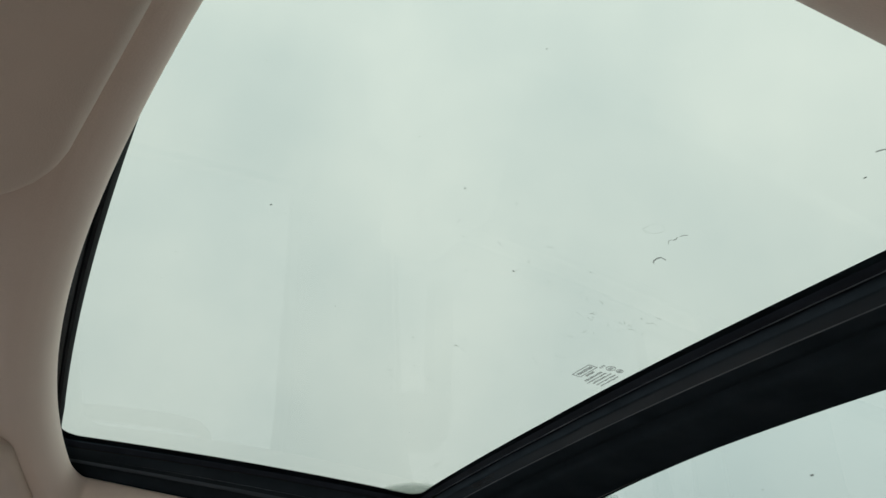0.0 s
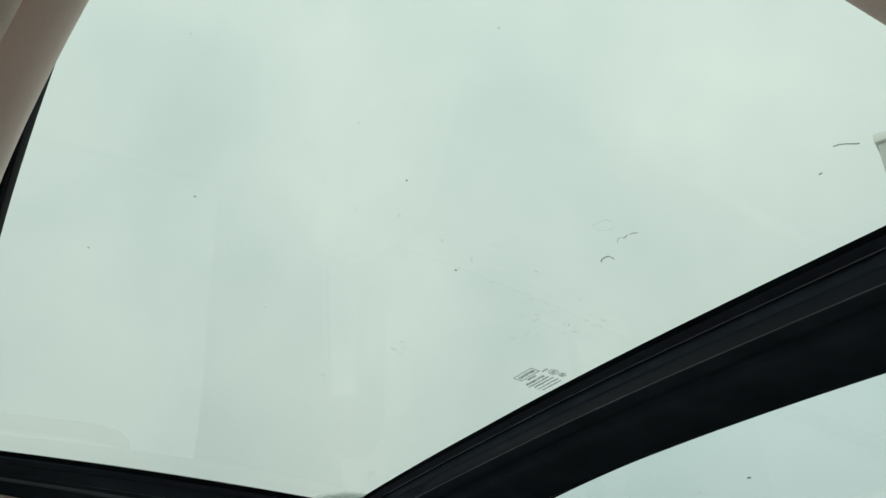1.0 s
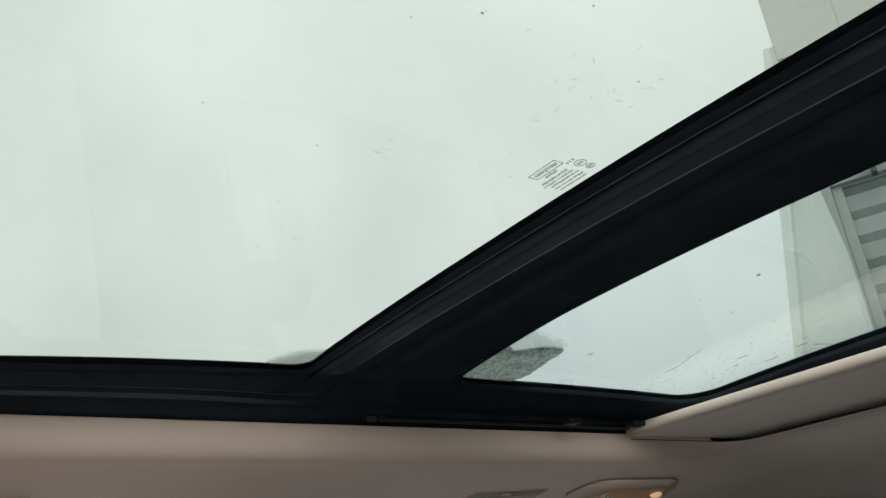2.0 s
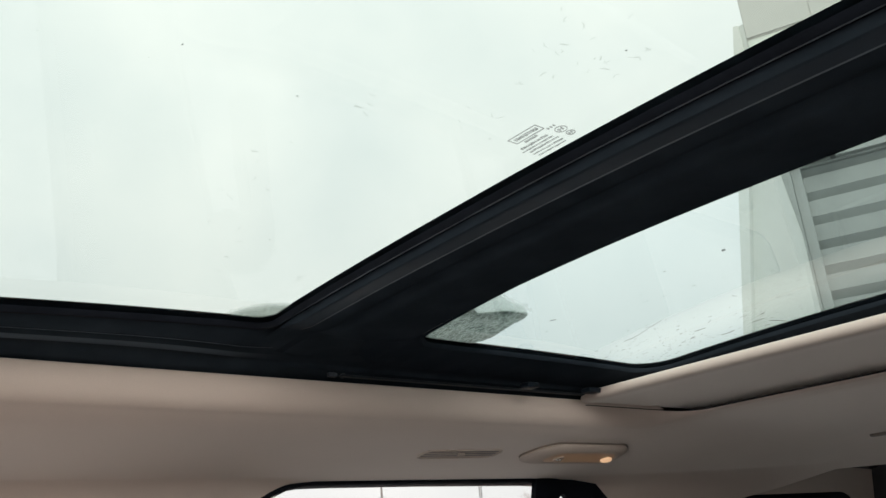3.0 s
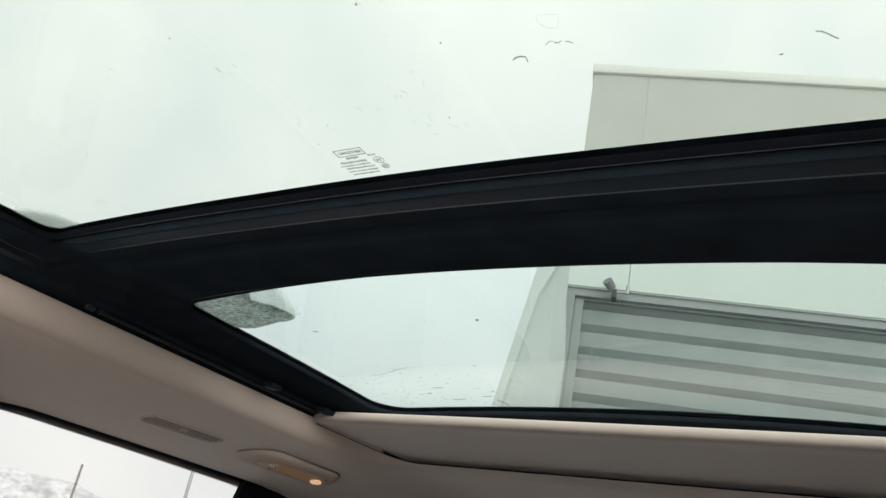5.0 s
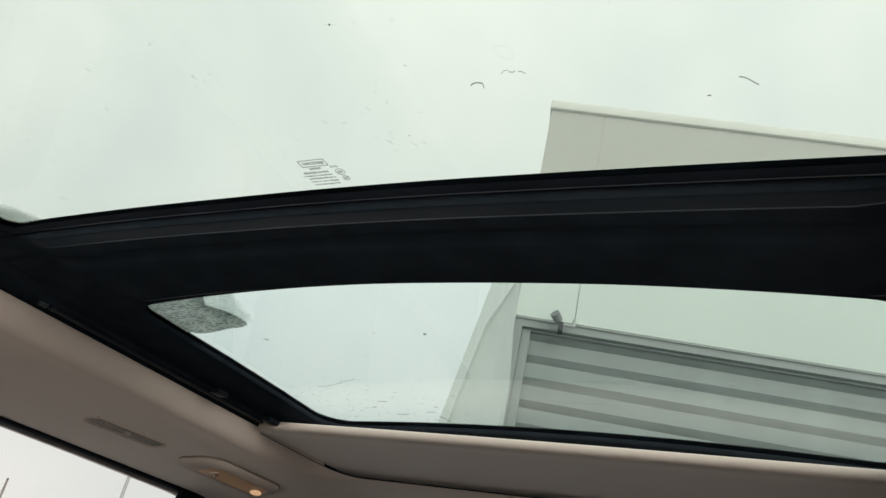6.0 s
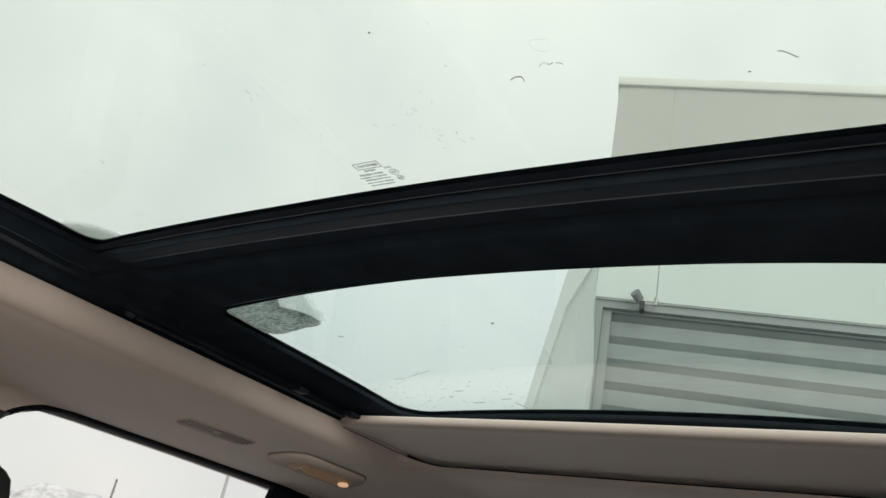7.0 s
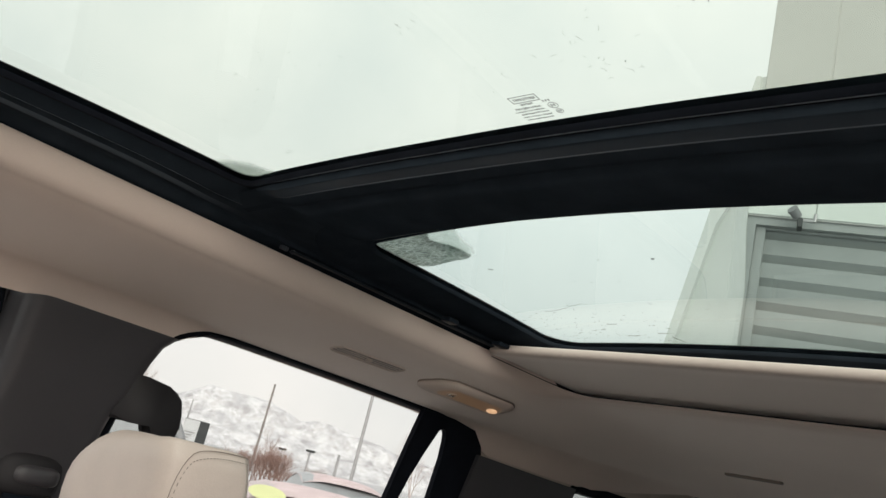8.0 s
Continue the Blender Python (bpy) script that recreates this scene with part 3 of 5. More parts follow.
# rubber seals that bound the glass
SEAL = [(0.0, -0.001), (0.0012, -0.0040), (0.0030, -0.0062), (0.0052, -0.0066), (0.0068, -0.0056), (0.0075, -0.0035), (0.03, -0.003)]
v, f = sweep(FRONT_C, SEAL, on_roof)
roof_part("front_seal", v, f, M_RUBBER)
REAR_SEAL = [(0.0, -0.001), (0.001, -0.0035), (0.004, -0.006), (0.0065, -0.006), (0.007, -0.004), (0.02, -0.006), (0.034, -0.0085), (0.05, -0.0105), (0.078, -0.0105)]
v, f = sweep(REAR_C, REAR_SEAL, on_roof)
roof_part("rear_seal", v, f, M_FRIT)

# printed black borders round both panes
for c in (FRONT_C, REAR_C):
    v, f = sweep(c, [(0.003, 0.0056), (0.03, 0.0056), (0.078, 0.0050), (0.0785, 0.0065), (0.003, 0.0070)], on_roof)
    roof_part("printed_border", v, f, M_FRIT)

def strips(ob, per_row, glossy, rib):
    """Rows of a ribbed part that are satin (1), painted with a bright highlight (2), dull black (3) or painted with a
    softer one (4).
    """
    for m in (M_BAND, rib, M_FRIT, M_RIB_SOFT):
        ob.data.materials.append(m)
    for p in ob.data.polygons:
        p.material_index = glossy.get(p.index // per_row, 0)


# crossbar: a ribbed black beam between the panes: a satin band, a step, a groove, a rounded ridge and a plain underside
BAR = [(0.0070, -0.0060), (0.0085, -0.0100), (0.0100, -0.0128), (0.0119, -0.0137), (0.0220, -0.0170), (0.0230, -0.0176), (0.0242, -0.0170), (0.0262, -0.0178), (0.0385, -0.0190), (0.0410, -0.0180),
       (0.0435, -0.0142), (0.0520, -0.0142), (0.0548, -0.0185), (0.0575, -0.0210), (0.0610, -0.0224), (0.0660, -0.0231), (0.090, -0.0236), (0.118, -0.0228), (0.134, -0.0203), (0.142, -0.0158), (0.150, -0.0102), (0.163, -0.0030), (0.168, -0.0008)]
v, f, nx = [], [], 48


def bar_point(x, y, dz):
    u = (x - XC) / 0.40
    yy = sway(x, y) + (0.022 if x < XC else 0.014) * u * u * max(0, (y - 0.08) / 0.088)
    e = min(1.0, max(0.0, abs(x - XC) - (0.372 if x < XC else 0.400)) / (0.050 if x < XC else 0.035))
    e = e * e * (3 - 2 * e)
    return on_roof(x, yy, dz * (1 - e) + e * min(-0.001, -0.0075 + 0.0065 * max(0.0, (y - 0.11) / 0.058)))


for y, dz in BAR:
    v += [bar_point(-0.43 + 0.964 * i / nx, y, dz) for i in range(nx + 1)]
for j in range(len(BAR) - 1):
    for i in range(nx):
        a = j * (nx + 1) + i
        f.append((a, a + nx + 1, a + nx + 2, a + 1))
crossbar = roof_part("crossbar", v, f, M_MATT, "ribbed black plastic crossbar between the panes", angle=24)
# the step edge gets its bright line from the paler M_EDGE colour
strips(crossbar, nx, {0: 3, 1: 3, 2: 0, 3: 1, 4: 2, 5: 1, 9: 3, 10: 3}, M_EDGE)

# fine moulded beads that run the whole width of the crossbar; M_EDGE paints their highlight paler
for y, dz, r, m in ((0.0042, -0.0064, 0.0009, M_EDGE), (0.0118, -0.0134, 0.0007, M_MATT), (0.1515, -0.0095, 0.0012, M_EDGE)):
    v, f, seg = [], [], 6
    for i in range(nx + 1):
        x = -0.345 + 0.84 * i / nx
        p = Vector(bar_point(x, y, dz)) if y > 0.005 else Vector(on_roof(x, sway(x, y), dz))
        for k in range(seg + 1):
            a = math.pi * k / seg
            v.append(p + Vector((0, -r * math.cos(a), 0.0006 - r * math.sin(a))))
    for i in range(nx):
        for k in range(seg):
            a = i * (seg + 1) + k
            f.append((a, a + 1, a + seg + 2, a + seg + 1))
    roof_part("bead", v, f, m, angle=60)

# side rails: stepped black channels from the glass down to the headliner; the steps die out behind the crossbar
RAIL = [(-0.3725, -0.0020), (-0.3745, -0.0062), (-0.3775, -0.0080), (-0.3985, -0.0150), (-0.4005, -0.0163), (-0.4022, -0.0161), (-0.4035, -0.0132), (-0.4120, -0.0148), (-0.4160, -0.0182), (-0.4215, -0.0205), (-0.4265, -0.0207), (-0.4295, -0.0180), (-0.440, -0.0222), (-0.448, -0.0300), (-0.478, -0.0345)]
for sgn in (1, -1):
    v, f, ny = [], [], 60
    low = 0.0 if sgn > 0 else 0.03
    for x, dz in RAIL:
        for j in range(ny + 1):
            y = -0.455 + 1.275 * j / ny
            w = min(1.0, max(0.0, (y + 0.015) / 0.075))
            w = w * w * (3 - 2 * w)
            plain = -0.002 - 0.0300 * (-0.3725 - x) / 0.1055
            w2 = min(1.0, max(0.0, (y + 0.14) / 0.19))
            bend = -0.022 * w2 * w2 * min(1.0, max(0.0, (-0.3775 - x) / 0.02)) * min(1.0, max(0.0, (x + 0.448) / 0.02))
            xx = x + bend + (-0.0015 + 0.056 * (min(y, 0.0) + 0.2)) * (1 - (-0.3725 - x) / 0.1055)
            xx = xx if sgn > 0 else 2 * XC - xx
            d = dz * (1 - w) + plain * w
            v.append((xx, y, ZG + 0.0015 + d - low * (-0.3725 - x) / 0.08 - NOSE * min(0.0, y) ** 2 * (1 - (-0.3725 - x) / 0.1055)))
    for a in range(len(RAIL) - 1):
        for j in range(ny):
            k = a * (ny + 1) + j
            f.append((k, k + 1, k + ny + 2, k + ny + 1))
    # rib and step rows are coloured paler for the highlight lines along the rail
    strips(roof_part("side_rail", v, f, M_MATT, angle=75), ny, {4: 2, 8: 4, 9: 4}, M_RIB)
    # slim metal track in which the shade slides
    bm = bmesh.new()
    box(bm, -0.005, 0.005, 0.14, 0.80, -0.002, 0.0, 0.0008, 1)
    track = part("slide_track", bm, M_TRACK, sunroof, "slim blue-grey metal slide track")
    track.location = Vector((-0.443 if sgn > 0 else 2 * XC + 0.443, 0, ZG - 0.0275 - low * 0.88)) - Vector(sunroof.location)

# front and rear cross members of the frame
for nm, ys, zs in (("front_rail", (-0.449, -0.466, -0.469, -0.489), (-0.004, -0.006, -0.02, -0.03)),
                   ("rear_rail", (0.672, 0.685, 0.70, 0.704, 0.730, 0.733, 0.757, 0.763, 0.83), (-0.010, -0.012, -0.013, -0.016, -0.017, -0.019, -0.019, -0.003, -0.001))):
    v, f = [], []
    for y, dz in zip(ys, zs):
        for i in range(nx + 1):
            x = -0.45 + 1.0 * i / nx
            v.append(on_roof(x, y + (0.018 * ((x - XC) / 0.42) ** 2 if y < 0 else 0.0), dz))
    for j in range(len(ys) - 1):
        for i in range(nx):
            a = j * (nx + 1) + i
            f.append((a, a + nx + 1, a + nx + 2, a + 1))
    roof_part(nm, v, f, M_BLACK, angle=25)

# guide shoes and clips in the passenger-side rail
for y, ln in ((0.43, 0.022), (0.56, 0.03), (0.625, 0.022)):
    bm = bmesh.new()
    box(bm, -0.018, 0.0, -ln / 2, ln / 2, -0.004, 0.003, 0.0015)
    ob = part("guide_shoe", bm, M_BLACK, sunroof)
    ob.location = Vector((-0.402, y, ZG - 0.029)) - Vector(sunroof.location)

for y, ln in ((0.131, 0.012), (0.146, 0.004)):
    bm = bmesh.new()
    box(bm, -0.003, 0.003, -ln / 2, ln / 2, -0.0025, 0.003, 0.001)
    part("clip", bm, M_CLIP, sunroof, "small grey plastic clip").location = Vector((-0.447, y, ZG - 0.0275)) - Vector(sunroof.location)

# outer roof skin with openings over both panes, which keeps the light out round the frame
xs = [-0.73, -0.70, -0.64, -0.56, -0.50, -0.440, -0.26, -0.12, 0.022, 0.164, 0.34, 0.565, 0.62, 0.684, 0.764, 0.824, 0.854]
ys = [-1.0, -0.8, -0.6, -0.505, -0.34, -0.22, -0.1, 0.029, 0.085, 0.141, 0.28, 0.42, 0.56, 0.712, 0.9, 1.1, 1.4, 1.7, 2.0, 2.25]


def skin_z(x, y):
    return crown(max(-0.42, min(0.54, x))) + 0.004 - 0.30 * max(0, abs(x - XC) - 0.46) ** 1.2 - 0.05 * max(0, min(y, 0.9) - 0.35) ** 2 - 0.02 * max(0, y - 0.9) ** 2 - NOSE * min(0.0, max(y, -0.5)) ** 2 - 0.14 * max(0, -0.5 - y)


v, f = [], []
for dz in (0.0, 0.012):
    v += [(x, y, skin_z(x, y) + dz) for y in ys for x in xs]
n1, n2 = len(xs), len(xs) * len(ys)


def solid(i, j):
    if not (0 <= i < len(xs) - 1 and 0 <= j < len(ys) - 1):
        return False
    mx, my = (xs[i] + xs[i + 1]) / 2, (ys[j] + ys[j + 1]) / 2
    return not (-0.44 < mx < 0.565 and (-0.505 < my < 0.029 or 0.141 < my < 0.712))


for j in range(len(ys) - 1):
    for i in range(len(xs) - 1):
        if not solid(i, j):
            continue
        a = j * n1 + i
        f += [(a, a + n1, a + n1 + 1, a + 1), (n2 + a, n2 + a + 1, n2 + a + n1 + 1, n2 + a + n1)]
        for di, dj, p, q in ((0, -1, a, a + 1), (0, 1, a + n1 + 1, a + n1), (-1, 0, a + n1, a), (1, 0, a + 1, a + n1 + 1)):
            if not solid(i + di, j + dj):
                f.append((p, q, n2 + q, n2 + p))
tagged(raw("roof_panel", v, f, M_ROOF, None, "", 40), "dark painted steel roof panel with two glass openings", "car roof", kind="structure")

# sunshade, partly drawn back, with a rolled front edge
shade_thing = thing("sunshade", "beige fabric sunshade partly drawn back under the rear glass", "sunshade", (0.023, SHADE_Y, 1.5865))
v, f = [], []
SH = [(0.030, 0.0095), (0.004, 0.0095), (-0.002, 0.0075), (-0.0055, 0.003), (-0.0055, -0.002), (-0.003, -0.0055), (0.003, -0.0072), (0.014, -0.0070), (0.030, -0.0052), (0.050, -0.0046), (0.25, -0.0045), (0.80, -0.0060)]
for y, dz in SH:
    for i in range(nx + 1):
        u = -1 + 2 * i / nx
        e = max(0.0, abs(u) - 0.97) / 0.03
        v.append((u * 0.4735, y + 0.009 * e * e * (1 if y < 0.2 else 0), dz * (1 - 0.30 * e * e) + 0.002 * (1 - u * u)))
for j in range(len(SH) - 1):
    for i in range(nx):
        a = j * (nx + 1) + i
        f.append((a, a + 1, a + nx + 2, a + nx + 1))
k = len(v)
for i in range(nx + 1):
    v.append((v[i][0], 0.80, v[i][2]))
for i in range(nx):
    f.append((i, k + i, k + i + 1, i + 1))
raw("shade_cloth", v, f, M_SHADE, shade_thing, "", 60)
bm = bmesh.new()
tube(bm, [(-0.468 + 0.936 * i / 20, 0.030, 0.0100 + 0.002 * (1 - (-1 + 0.1 * i) ** 2)) for i in range(21)], 0.0022, 6)
part("edge_bead", bm, M_BEIGE, shade_thing)

# ---- the car: sides ----
def lean(sgn):
    def place(a, b, d):
        x = side_x(b, d)
        return (x if sgn > 0 else 2 * XC - x, a, b)
    return place


def arch(y0, y1, z0, z1, r0, r1, rb=0.03):
    return [p for p, d in round_rect(y0, y1, z0, z1, (rb, rb, r1, r0), 8)]


def front_opening(back):
    return [(-1.50, 0.98), (back, 0.98), (back, 1.43), (back - 0.006, 1.455), (back - 0.025, 1.472), (back - 0.05, 1.478), (-0.86, 1.478), (-0.90, 1.462), (-1.50, 1.0)]


DOOR_F = front_opening(-0.088)
DOOR_R = [(0.12, 1.02), (0.935, 1.02), (0.935, 1.36), (0.915, 1.42), (0.895, 1.455), (0.862, 1.478), (0.80, 1.486), (0.73, 1.489), (0.50, 1.491), (0.30, 1.491), (0.244, 1.490), (0.213, 1.486), (0.184, 1.474), (0.165, 1.462), (0.149, 1.445), (0.141, 1.418), (0.138, 1.40), (0.13, 1.33)]
CARGO = arch(1.28, 1.95, 1.05, 1.43, 0.04, 0.1)
OUT = [(-1.78, 0.45), (2.2, 0.45), (2.2, 1.55), (0.95, 1.55), (-0.75, 1.55), (-1.0, 1.46), (-1.74, 0.96)]
for sgn, nm, lab in ((1, "wall_passenger", "beige-trimmed passenger side of the car body with window openings"), (-1, "wall_driver", "beige-trimmed driver side of the car body with window openings")):
    holes = [front_opening(-0.055), DOOR_R, CARGO]
    bm = plate(OUT, holes, lambda a, b, d: lean(sgn)(a, b, 0.052 + d), 0.006)
    tagged(part("body_side", bm, M_ROOF, None, "", 30), "dark painted outer side of the car body", "car body", kind="structure")
    bm = plate(OUT, holes, lean(sgn), 0.05)
    tagged(part(nm, bm, M_BEIGE, None, "", 30), lab, "side panel", kind="structure")

def window_set(sgn):
    base = lean(sgn)
    idx = iter(("window_1", "window_2", "window_3") if sgn > 0 else ("window_4", "window_5", "window_6"))
    for loop, what in ((DOOR_F, "front door window with a black rubber seal"), (DOOR_R, "rear door window with a black divider bar and fixed quarter glass"), (CARGO, "rear cargo side window with a black seal")):
        w = thing(next(idx), what, "car window", (0, 0, 0), kind="structure")
        cy, cz = sum(p[0] for p in loop) / len(loop), sum(p[1] for p in loop) / len(loop)
        ring, n = [], len(loop)
        nrm = []
        for i in range(n):
            (xa, ya), (xb, yb) = loop[i - 1], loop[(i + 1) % n]
            d = math.hypot(xb - xa, yb - ya)
            nrm.append(((yb - ya) / d, -(xb - xa) / d))
        area = sum(loop[i - 1][0] * loop[i][1] - loop[i][0] * loop[i - 1][1] for i in range(n))
        sg = 1 if area > 0 else -1
        prof = [(0.026, 0.004), (0.022, -0.004), (0.014, -0.009), (0.004, -0.009), (0.0, -0.005), (-0.002, 0.004), (-0.002, 0.03)]
        if loop is DOOR_F:
            prof = [(0.012, 0.018), (0.011, 0.012), (0.008, 0.009), (0.003, 0.009), (0.0, 0.012), (-0.002, 0.016), (-0.002, 0.03)]
        elif loop is DOOR_R:
            prof = [(0.011, 0.004), (0.009, -0.003), (0.007, -0.006), (0.003, -0.007), (0.0, -0.005), (-0.002, 0.004), (-0.002, 0.03)]
        vs, fs = [], []
        for o, d in prof:
            for (a, b), (na, nb) in zip(loop, nrm):
                vs.append(base(a + sg * na * o, b + sg * nb * o, d))
        for j in range(len(prof) - 1):
            for i in range(n):
                k = (i + 1) % n
                fs.append((j * n + i, j * n + k, (j + 1) * n + k, (j + 1) * n + i))
        raw("seal", vs, fs, M_RUBBER, w)
        bm = plate(loop, [], lambda a, b, d: base(a, b, 0.024 + d), 0.004)
        g = part("pane", bm, G_SIDE if loop is DOOR_F else G_REAR if loop is DOOR_R else G_CARGO, w)
        glaze(g, G_SIDE_OUT)
        if loop is DOOR_R:
            bm = plate([(0.700, 1.02), (0.95, 1.02), (0.945, 1.36), (0.925, 1.425), (0.905, 1.457), (0.868, 1.484), (0.80, 1.492), (0.708, 1.494), (0.705, 1.42), (0.703, 1.31)],
                       [[(0.715, 1.06), (0.84, 1.06), (0.822, 1.25), (0.817, 1.329), (0.812, 1.366), (0.806, 1.412), (0.797, 1.445), (0.791, 1.459), (0.784, 1.466), (0.776, 1.467), (0.768, 1.460), (0.754, 1.413), (0.742, 1.364), (0.735, 1.315), (0.728, 1.2)]], lambda a, b, d: base(a, b, -0.011 + d), 0.012)
            part("quarter_frame", bm, M_RUBBER, w, "black divider bar and quarter glass surround")


window_set(1)
window_set(-1)


# dark pillar trims, proud of the side panels
def pillar(nm, loop, sgn, lab, depth=-0.02, flare=0.0):
    bm = plate(loop, [], lambda a, b, d: lean(sgn)(a, b, depth + d + flare * max(0.0, -0.05 - a)), 0.03)
    bmesh.ops.bevel(bm, geom=[e for e in bm.edges if e.is_manifold and e.calc_face_angle(0) > 1.2], offset=0.008, segments=2, profile=0.5, affect="EDGES")
    return tagged(part(nm, bm, M_TRIM, None, "", 40), lab, "pillar trim", kind="structure")


# how the front of the trim rolls round into the door opening: along the car, depth
B_ROLL = [(-0.044, -0.022), (-0.051, -0.0205), (-0.057, -0.0165), (-0.0615, -0.0105), (-0.0645, -0.003), (-0.067, 0.006), (-0.0695, 0.016), (-0.0715, 0.026), (-0.073, 0.034), (-0.095, 0.036)]
B_BACK = [(0.5, 0.10), (1.20, 0.106), (1.30, 0.112), (1.345, 0.116), (1.372, 0.130), (1.40, 0.134), (1.418, 0.137), (1.445, 0.145), (1.464, 0.162), (1.466, 0.160)]


def b_pillar(sgn):
    """One moulded panel that rolls round into the front door opening."""
    zs = [0.5, 0.7, 0.9, 1.05, 1.15, 1.2, 1.25, 1.3, 1.345, 1.372, 1.4, 1.418, 1.432, 1.445, 1.455, 1.464]
    vs, fs, n = [], [], len(B_ROLL) + 21
    for k, z in enumerate(zs + [1.4655]):
        # the roll sits a little further back below the roof
        fwd = -0.008 * min(1.0, max(0.0, (1.455 - z) / 0.08))
        row = [(a - fwd, d) for a, d in reversed(B_ROLL)]
        a1 = lerp_table(B_BACK, z)
        for i in range(1, 21):
            a = row[len(B_ROLL) - 1][0] * (1 - i / 20) + a1 * i / 20
            row.append((a, -0.022 + 0.006 * max(0.0, 1 - (a1 - a) / 0.004) ** 2))
        row.append((a1, 0.012))
        for a, d in row:
            # the top edge dips where the panel rolls round
            dip = 0.006 * min(1.0, max(0.0, (-0.040 - a) / 0.03)) * min(1.0, max(0.0, (z - 1.40) / 0.064)) * (1.0 if d < 0 else 0.0)
            vs.append(lean(sgn)(a, z - dip, max(d, 0.0) + 0.012 if k == len(zs) else d))
    for k in range(len(zs)):
        for i in range(n - 1):
            q = k * n + i
            fs.append((q, q + 1, q + n + 1, q + n))
    ob = raw("trim_b_pillar", vs, fs, M_TRIM, None, "", 50)
    tagged(ob, "charcoal grained plastic trim of the pillar between the doors", "pillar trim", kind="structure")


C_LOOP = [(0.90, 0.5), (1.27, 0.5), (1.275, 1.434), (1.10, 1.436), (0.90, 1.440)]
A_LOOP = [(-1.70, 0.965), (-1.53, 0.965), (-1.515, 1.0), (-0.915, 1.465), (-0.93, 1.478), (-1.0, 1.455)]
for sgn in (1, -1):
    b_pillar(sgn)
    pillar("trim_c_pillar", C_LOOP, sgn, "charcoal plastic trim behind the rear door")
    pillar("trim_a_pillar", A_LOOP, sgn, "charcoal plastic trim beside the windscreen", -0.01)
    # lower trims are out of view; the front ones are beige to bounce light upwards
    for y0, y1, m, lab in ((-1.0, -0.21, M_BEIGE, "beige plastic lower trim of the front door"), (0.11, 1.9, M_TRIM, "charcoal plastic lower trim of the rear door")):
        bm = plate([(y0, 0.5), (y1, 0.5), (y1, 0.97), (y0, 0.97)], [], lambda a, b, d: lean(sgn)(a, b, -0.03 + d), 0.03)
        tagged(part("trim_doors", bm, m, None, "", 40), lab, "door trim", kind="structure")

# belt height adjuster on the pillar
adj = thing("belt_guide", "black plastic seat belt height guide on the door pillar", "seat belt guide", (side_x(1.236) + 0.02, 0.035, 1.236))
def pebble(rx, ry, rz, k=2.6):
    """A smooth rounded block, flatter than a ball."""
    b = bmesh.new()
    bmesh.ops.create_uvsphere(b, u_segments=28, v_segments=16, radius=1.0)
    for q in b.verts:
        nrm = (abs(q.co.x) ** 2 + abs(q.co.y) ** k + abs(q.co.z) ** k) ** (1 / k)
        q.co = Vector((q.co.x / nrm * rx, q.co.y / nrm * ry, q.co.z / nrm * rz))
    return b


housing = part("housing", pebble(0.024, 0.047, 0.032, 3.0), M_HANDLE, adj, "", 80)
housing.location = (-0.004, 0.004, -0.004)
button = part("button", pebble(0.012, 0.032, 0.014, 3.2), M_TRIM, adj, "", 80)
button.location = (0.014, 0.010, -0.002)
bm = bmesh.new()
box(bm, 0.012, 0.014, -0.024, 0.024, -0.55, -0.03, 0.0)
part("belt", bm, M_BLACK, adj)


# looped grab handle behind the door pillar
def pillar_handle():
    h = thing("grab_handle", "black plastic loop grab handle on the door pillar", "grab handle", (side_x(1.36) + 0.006, 0.141, 1.36))
    bm = plate([(-0.035, 0.041), (-0.007, 0.040), (0.033, 0.035), (0.052, 0.030), (0.064, 0.020), (0.071, 0.0), (0.074, -0.02), (0.070, -0.04), (0.066, -0.1), (0.060, -0.2), (0.02, -0.2), (0.025, -0.1), (0.029, -0.045), (0.031, -0.030), (0.027, -0.021), (-0.012, -0.023), (-0.035, -0.03)], [], lambda a, b, d: (0.03 - d, a, b), 0.035)
    bmesh.ops.bevel(bm, geom=[e for e in bm.edges if e.is_manifold and e.calc_face_angle(0) > 1.0], offset=0.006, segments=3, profile=0.5, affect="EDGES")
    for q in bm.verts:
        if q.co.y < -0.008:
            q.co.x -= 0.9 * (-0.008 - q.co.y)
    part("loop", bm, M_HANDLE, h, "", 85)


pillar_handle()


# ---- small fittings of the headliner ----
def head_z(x):
    return LIP_Z - lerp_table(ROLL_DROP, max(0, LIP_L - x))


SLOPE = math.atan2(head_z(-0.56) - head_z(-0.63), 0.07)


def fitting_pose(x, y):
    """Local x runs rearwards along the car, local y up the slope, local z out of the headliner into the cabin."""
    nrm = Vector((math.sin(SLOPE), 0, -math.cos(SLOPE)))
    ax = Vector((0, 1, 0))
    ay = nrm.cross(ax)
    m = Matrix((ax, ay, nrm)).transposed().to_4x4()
    m.translation = (x, y, head_z(x))
    return m


